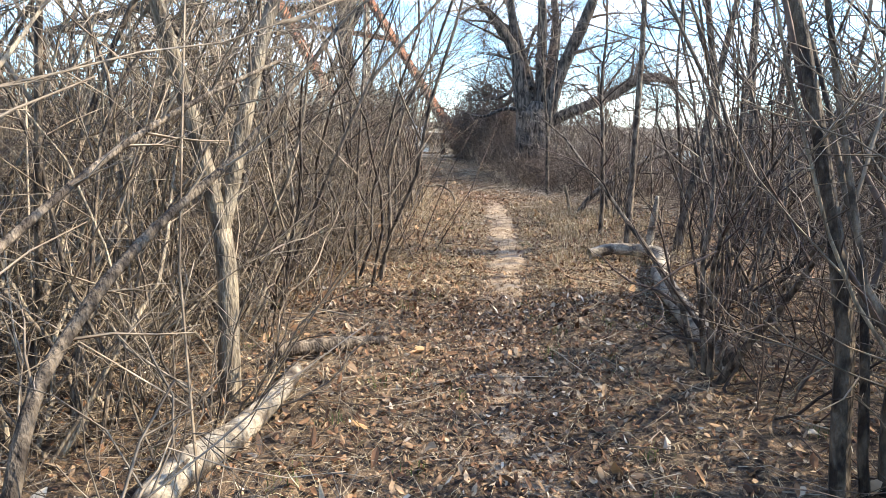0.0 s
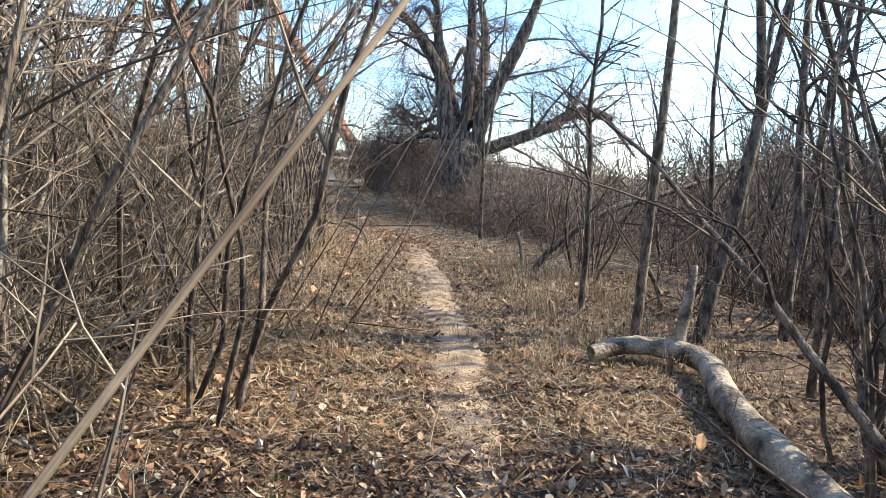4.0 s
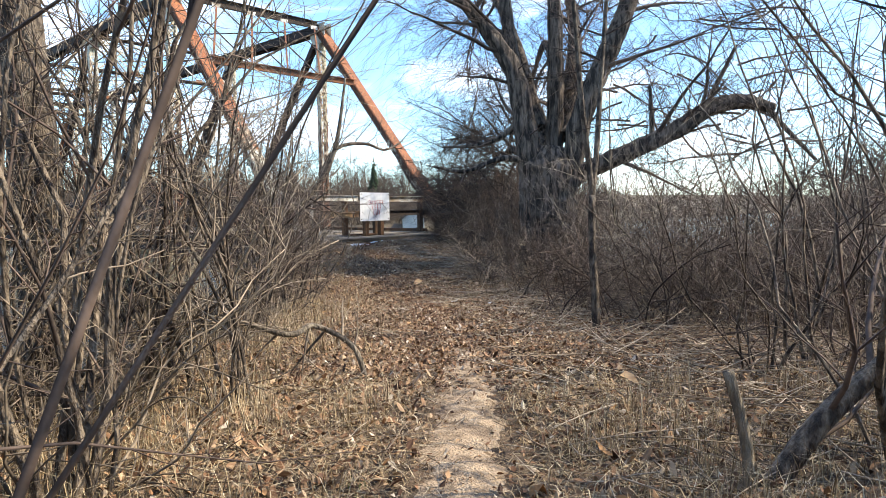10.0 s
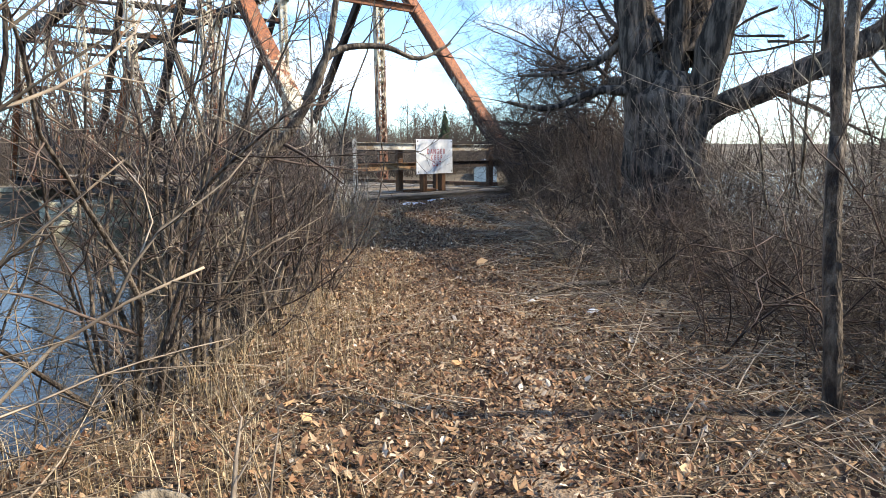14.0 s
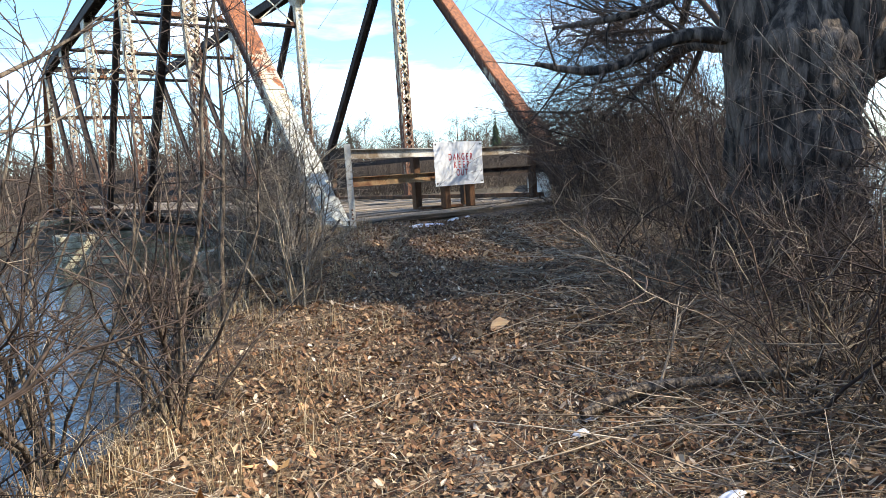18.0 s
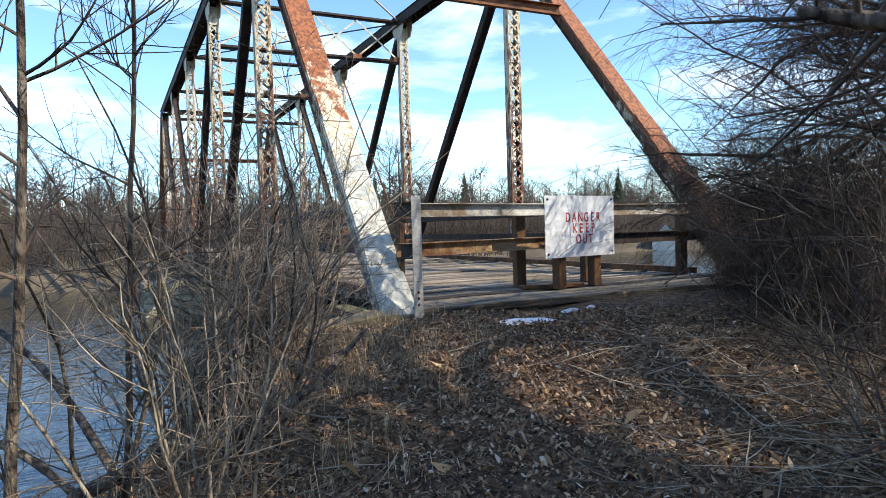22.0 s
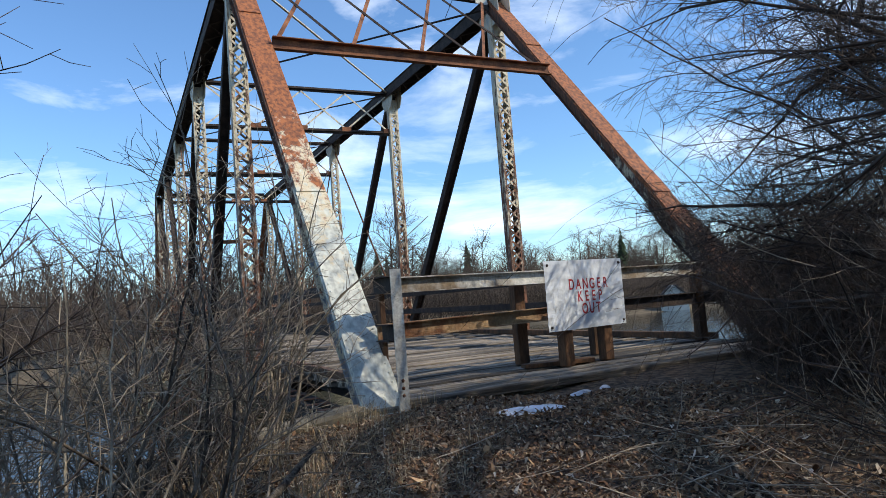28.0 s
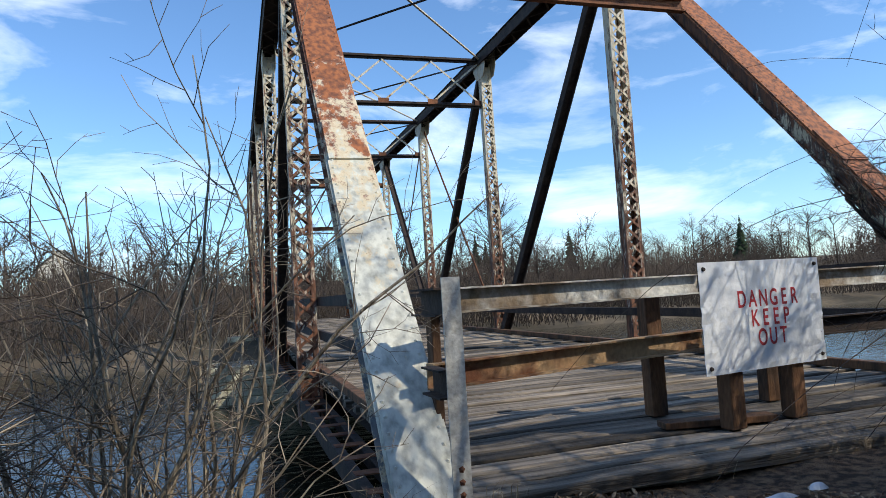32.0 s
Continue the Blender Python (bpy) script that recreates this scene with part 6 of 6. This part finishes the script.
def house(x, y, turn, w, l, h):
    hz = max(ground_z(x, y), WATER_Z) - 0.3
    root = thing("house", "small pale house with a grey gable roof behind bare trees", "house", (x, y, hz), turn)
    bm = bmesh.new()
    block(bm, -w / 2, w / 2, -l / 2, l / 2, 0, h)
    part("wall", bm, M_HOUSE, root)
    bm = bmesh.new()
    vs = [bm.verts.new(p) for p in ((-w / 2, -l / 2, h), (w / 2, -l / 2, h), (0, -l / 2, h + w * 0.45))]
    f = bm.faces.new(vs)
    e = bmesh.ops.extrude_face_region(bm, geom=[f])
    bmesh.ops.translate(bm, verts=[v for v in e["geom"] if isinstance(v, bmesh.types.BMVert)], vec=(0, l, 0))
    part("gable", bm, M_HOUSE, root)
    for s in (-1, 1):
        bm = bmesh.new()
        prism(bm, (s * w / 4 + s * 0.15, -l / 2 - 0.3, h + w * 0.225 + 0.02), (s * w / 4 + s * 0.15, l / 2 + 0.3, h + w * 0.225 + 0.02), w * 0.62, 0.14, (-s * -0.45, 0, 0.5))
        part("roof", bm, M_ROOF, root)
    for wxx in (-w / 4, w / 4):
        for wz in (1.2, 3.8):
            if wz + 1 < h:
                bm = bmesh.new()
                block(bm, wxx - 0.45, wxx + 0.45, -l / 2 - 0.06, -l / 2 + 0.05, wz, wz + 1.2)
                win = part("window", bm, M_RAIL, root)
                bm = bmesh.new()
                block(bm, wxx - 0.37, wxx + 0.37, -l / 2 - 0.075, -l / 2 - 0.05, wz + 0.08, wz + 1.12)
                part("pane", bm, M_DARKGLASS, win)


house(-23.0, 96.0, 0.3, 5.2, 6.5, 3.8)
house(49.6, 46.9, -0.75, 2.7, 3.6, 1.7)


# ---- deck boards ----
deck = part("deck", mesh_of("deck", [(0.2, Y0, -0.2), (WIDTH - 0.2, Y0, -0.2), (WIDTH - 0.2, NODES[6], -0.2), (0.2, NODES[6], -0.2), (0.2, Y0, -0.09), (WIDTH - 0.2, Y0, -0.09), (WIDTH - 0.2, NODES[6], -0.09), (0.2, NODES[6], -0.09)], [(0, 1, 2, 3), (4, 5, 6, 7), (0, 1, 5, 4), (2, 3, 7, 6)], M_STEEL_DARK, False), M_STEEL_DARK, bridge, "weathered plank deck")
rng = random.Random(5)
boards = []
for k in range(7):
    bm = bmesh.new()
    w = 0.2 + 0.008 * k
    x0, x1 = 0.18 + rng.uniform(-0.06, 0.04), WIDTH - 0.18 + rng.uniform(-0.04, 0.06)
    cuts = 10
    for i in range(cuts + 1):
        xx = x0 + (x1 - x0) * i / cuts
        zz, yy = rng.uniform(-0.009, 0.006), rng.uniform(-0.007, 0.007)
        for dy, dz in ((-w / 2, -0.085), (-w / 2, -0.012), (-w / 2 + 0.014, 0.0), (w / 2 - 0.014, 0.0), (w / 2, -0.012), (w / 2, -0.085)):
            bm.verts.new((xx, yy + dy + (rng.uniform(-0.006, 0.006) if dz == -0.012 else 0), zz + dz))
    bm.verts.ensure_lookup_table()
    for i in range(cuts):
        for j in range(6):
            bm.faces.new((bm.verts[i * 6 + j], bm.verts[i * 6 + (j + 1) % 6], bm.verts[i * 6 + 6 + (j + 1) % 6], bm.verts[i * 6 + 6 + j]))
    bm.faces.new([bm.verts[j] for j in range(6)])
    bm.faces.new([bm.verts[cuts * 6 + j] for j in range(5, -1, -1)])
    bmesh.ops.recalc_face_normals(bm, faces=bm.faces[:])
    me = bpy.data.meshes.new("deck_board")
    bm.to_mesh(me)
    bm.free()
    me.materials.append(M_DECK)
    boards.append((me, w))
yy = Y0 - 0.38
while yy < NODES[6] + 0.6:
    me, w = rng.choice(boards)
    ob = new("deck_board", me)
    ob.parent = deck
    ob.location = (rng.uniform(-0.05, 0.05), yy + w / 2, rng.uniform(-0.022, 0.008))
    ob.rotation_euler = (rng.gauss(0, 0.02), 0, rng.gauss(0, 0.0025))
    yy += w + rng.uniform(0.012, 0.032)


# ---- litter on the ground ----
def scatter(count, f0, f1, spread, gap, seed, skew=0.0):
    """Places on the ground near the path: x, y, z."""
    rng = random.Random(seed)
    out = []
    while len(out) < count:
        p, d = trail_at(rng.uniform(f0, f1))
        o = rng.gauss(skew, spread)
        q = p + Vector((-d.y, d.x, 0)) * o
        if (gap and rng.random() > 0.05 + 0.95 * smooth(gap * 0.3, gap * 2.1, abs(o + 0.1))) or (q.y > Y0 - 0.36 and -0.5 < q.x < WIDTH + 0.5):
            continue
        z = ground_z(q.x, q.y)
        if z > WATER_Z:
            out.append((q.x, q.y, z))
    return out


def leaves(name, label, places, size, mat, seed, curl=0.35):
    rng = np.random.RandomState(seed)
    n = len(places)
    P = np.array(places)
    s = size * np.clip(rng.lognormal(-0.05, 0.38, n), 0.4, 1.9)
    a = rng.uniform(0, 6.2832, n)
    tilt = rng.normal(0, 0.5, (n, 2))
    fold = rng.uniform(0.05, curl * 1.4, n)
    shape = np.array([(-1, 0, 0), (-0.3, 0.5, 1), (0.45, 0.42, 0.9), (1, 0, 0.15), (0.45, -0.42, 0.9), (-0.3, -0.5, 1)])
    L = np.repeat(shape[None], n, 0) * rng.uniform(0.75, 1.25, (n, 6, 1))
    L[:, :, 2] *= fold[:, None] * rng.choice([-1, 1], n)[:, None]
    L *= (s * 0.5)[:, None, None]
    z = L[:, :, 2] + L[:, :, 0] * tilt[:, None, 0] + L[:, :, 1] * tilt[:, None, 1]
    x = L[:, :, 0] * np.cos(a)[:, None] - L[:, :, 1] * np.sin(a)[:, None]
    y = L[:, :, 0] * np.sin(a)[:, None] + L[:, :, 1] * np.cos(a)[:, None]
    low = z.min(1)
    z = z - low[:, None] * 0.75 + rng.uniform(-0.002, 0.022, n)[:, None]
    V = np.stack([x + P[:, None, 0], y + P[:, None, 1], z + P[:, None, 2]], 2).reshape(-1, 3)
    faces = np.array([(0, 3, 2, 1), (0, 5, 4, 3)])
    F = (faces[None] + (np.arange(n) * 6)[:, None, None]).reshape(-1, 4)
    ob = new(name, mesh_of(name, V.tolist(), F.tolist(), mat, False))
    return tagged(ob, label, "leaves", kind="stuff")


def blades(name, label, places, height, mat, seed, lean=0.5, width=0.004, rise=1.0):
    rng = np.random.RandomState(seed)
    n = len(places)
    P = np.array(places)
    h = height * rng.uniform(0.4, 1.4, n)
    a = rng.uniform(0, 6.2832, n)
    b = a + rng.normal(0, 0.6, n)
    l1, l2 = lean * rng.uniform(0.1, 0.8, n), lean * rng.uniform(0.5, 2.2, n)
    w = width * rng.uniform(0.6, 1.5, n)
    wx, wy = -np.sin(a) * w, np.cos(a) * w
    mx, my, mz = P[:, 0] + np.cos(a) * l1 * h * 0.5, P[:, 1] + np.sin(a) * l1 * h * 0.5, P[:, 2] + h * 0.5 * rise + 0.01
    tx, ty = mx + np.cos(b) * l2 * h * 0.5, my + np.sin(b) * l2 * h * 0.5
    tz = P[:, 2] + np.maximum(0.012, h * rise * (1 - 0.28 * l2))
    V = np.stack([np.stack([P[:, 0] - wx, P[:, 1] - wy, P[:, 2] - 0.01], 1), np.stack([P[:, 0] + wx, P[:, 1] + wy, P[:, 2] - 0.01], 1), np.stack([mx + wx * 0.8, my + wy * 0.8, mz], 1), np.stack([mx - wx * 0.8, my - wy * 0.8, mz], 1), np.stack([tx, ty, tz], 1)], 1).reshape(-1, 3)
    o = (np.arange(n) * 5)[:, None]
    F = (np.array([(0, 1, 2, 3)]) + o).tolist() + (np.array([(3, 2, 4)]) + o).tolist()
    ob = new(name, mesh_of(name, V.tolist(), F, mat, False))
    return tagged(ob, label, "grass", kind="stuff")


def sticks(name, label, places, length, r, mat, seed):
    rng = random.Random(seed)
    V, F = [], []
    for x, y, z in places:
        a = rng.uniform(0, 6.2832)
        ln = length * rng.uniform(0.3, 1.6)
        rr = r * rng.uniform(0.5, 1.5)
        q, s = limb(rng, Vector((x, y, z + 0.012 + rng.random() * 0.04)), Vector((math.cos(a), math.sin(a), rng.gauss(0, 0.12))), ln, rr, rr * 0.4, 0.12, 0, 4)
        tube(V, F, q, s, 3)
        if rng.random() < 0.5:
            sprout(rng, V, F, q, s, [(2, ln * 0.4, 40, 0.2, 0, rr * 0.5)], 0.2)
    return tagged(new(name, mesh_of(name, V, F, mat)), label, "twigs", kind="stuff")


def clumps(count, per, f0, f1, spread, gap, seed, radius=0.1, skew=0.0):
    rng = random.Random(seed + 1)
    out = []
    for x, y, z in scatter(count, f0, f1, spread, gap, seed, skew):
        for k in range(per):
            xx, yy = x + rng.gauss(0, radius), y + rng.gauss(0, radius)
            out.append((xx, yy, z))
    return out


leaves("leaf_litter", "brown and tan dead leaves covering the ground", scatter(17000, 0.27, 0.47, 1.8, 0.0, 15), 0.037, M_LEAF, 15)
leaves("leaf_litter", "brown and tan dead leaves covering the ground", scatter(30000, 0.45, 0.66, 1.8, 0.27, 1), 0.036, M_LEAF, 1)
leaves("leaf_litter", "small brown dead leaves and debris on the ground", scatter(44000, 0.64, 1.0, 1.6, 0.0, 2), 0.031, M_LEAF, 2)
leaves("leaf_litter", "crumbled leaf debris on the path", scatter(15000, 0.27, 0.5, 0.5, 0.0, 3), 0.022, M_LEAF, 3)
leaves("leaf_litter", "crumbled leaf debris beside the path", scatter(22000, 0.46, 1.0, 1.0, 0.27, 14), 0.022, M_LEAF, 14)
leaves("leaf_litter", "fine brown leaf debris before the bridge", scatter(44000, 0.66, 0.98, 1.4, 0.0, 12), 0.025, M_LEAF, 12)
leaves("leaf_litter", "crumbs of leaf trodden into the path", scatter(5000, 0.44, 0.74, 0.24, 0.0, 16), 0.014, M_LEAF, 16)
leaves("oak_leaves", "scattered large tan oak leaves", scatter(150, 0.27, 0.95, 1.3, 0.25, 4), 0.085, M_OAKLEAF, 4, 0.6)
blades("matted_grass", "matted dry grass lying over the ground", scatter(48000, 0.29, 1.0, 1.7, 0.25, 5), 0.16, M_STRAW, 5, 1.6, 0.0016, 0.2)
blades("matted_grass", "flattened pale dry grass beside the path", scatter(18000, 0.47, 0.65, 1.5, 0.22, 17), 0.2, M_STRAW, 17, 1.3, 0.0021, 0.26)
blades("dry_grass", "tufts of pale dry grass beside the path", clumps(200, 22, 0.5, 0.64, 0.9, 0.5, 6, 0.07, -1.1), 0.24, M_STRAW, 6, 0.7, 0.0018)
blades("dry_grass", "tufts of pale dry grass on the bank", clumps(330, 20, 0.56, 1.0, 0.7, 0.8, 7, 0.07, 1.5), 0.26, M_STRAW, 7, 0.7, 0.0018)
blades("green_grass", "small green grass shoots among the leaves", clumps(60, 16, 0.36, 0.6, 1.0, 0.3, 8, 0.05), 0.07, M_GREEN, 8, 0.6, 0.002)
sticks("fallen_twigs", "fallen twigs and small sticks on the ground", scatter(3200, 0.27, 1.0, 2.0, 0.16, 9), 0.32, 0.0032, M_STICK, 9)
sticks("fallen_twigs", "broken brush strewn beside the path", scatter(2200, 0.6, 0.95, 1.1, 0.5, 10, -2.1), 0.75, 0.0042, M_STICK, 10)

# patches of old snow and scraps of rubbish
def patch(name, label, x, y, r, mat, seed, category, flat=0.35, lift=0.035):
    rng = random.Random(seed)
    V, F = [], []
    rings, seg = 5, 22
    for j in range(rings + 1):
        for k in range(seg):
            a = 6.2832 * k / seg
            rr = r * (j / rings) * (1 + 0.38 * noise.noise(Vector((math.cos(a) * 1.6 + seed, math.sin(a) * 1.6, 0))) + 0.12 * noise.noise(Vector((math.cos(a) * 5, math.sin(a) * 5 + seed, 2))))
            px, py = x + math.cos(a) * rr, y + math.sin(a) * rr * flat
            V.append((px, py, ground_z(px, py) + 0.01 + lift * (1 - (j / rings) ** 2) + 0.012 * noise.noise(Vector((px * 9, py * 9, 1)))))
    F = [(j * seg + k, j * seg + (k + 1) % seg, (j + 1) * seg + (k + 1) % seg, (j + 1) * seg + k) for j in range(rings) for k in range(seg)]
    tagged(new(name, mesh_of(name, V, F, mat)), label, category)


patch("snow_patch", "last patch of old grey-white snow before the bridge", 1.05, -0.12, 0.36, M_SNOW, 1, "snow", 0.42)
patch("snow_patch", "small remnant of old snow", 1.85, 0.18, 0.12, M_SNOW, 2, "snow", 0.5)
patch("snow_patch", "small remnant of old snow", 2.2, 0.22, 0.08, M_SNOW, 3, "snow", 0.5)
for k, (x, y, r) in enumerate(((-2.95, -7.78, 0.07), (-2.5, -6.72, 0.05), (-2.72, -6.85, 0.07))):
    patch("litter_scrap", "crumpled scrap of white and blue rubbish", x, y, r, M_LITTER, 20 + k, "litter", 0.5, 0.03)
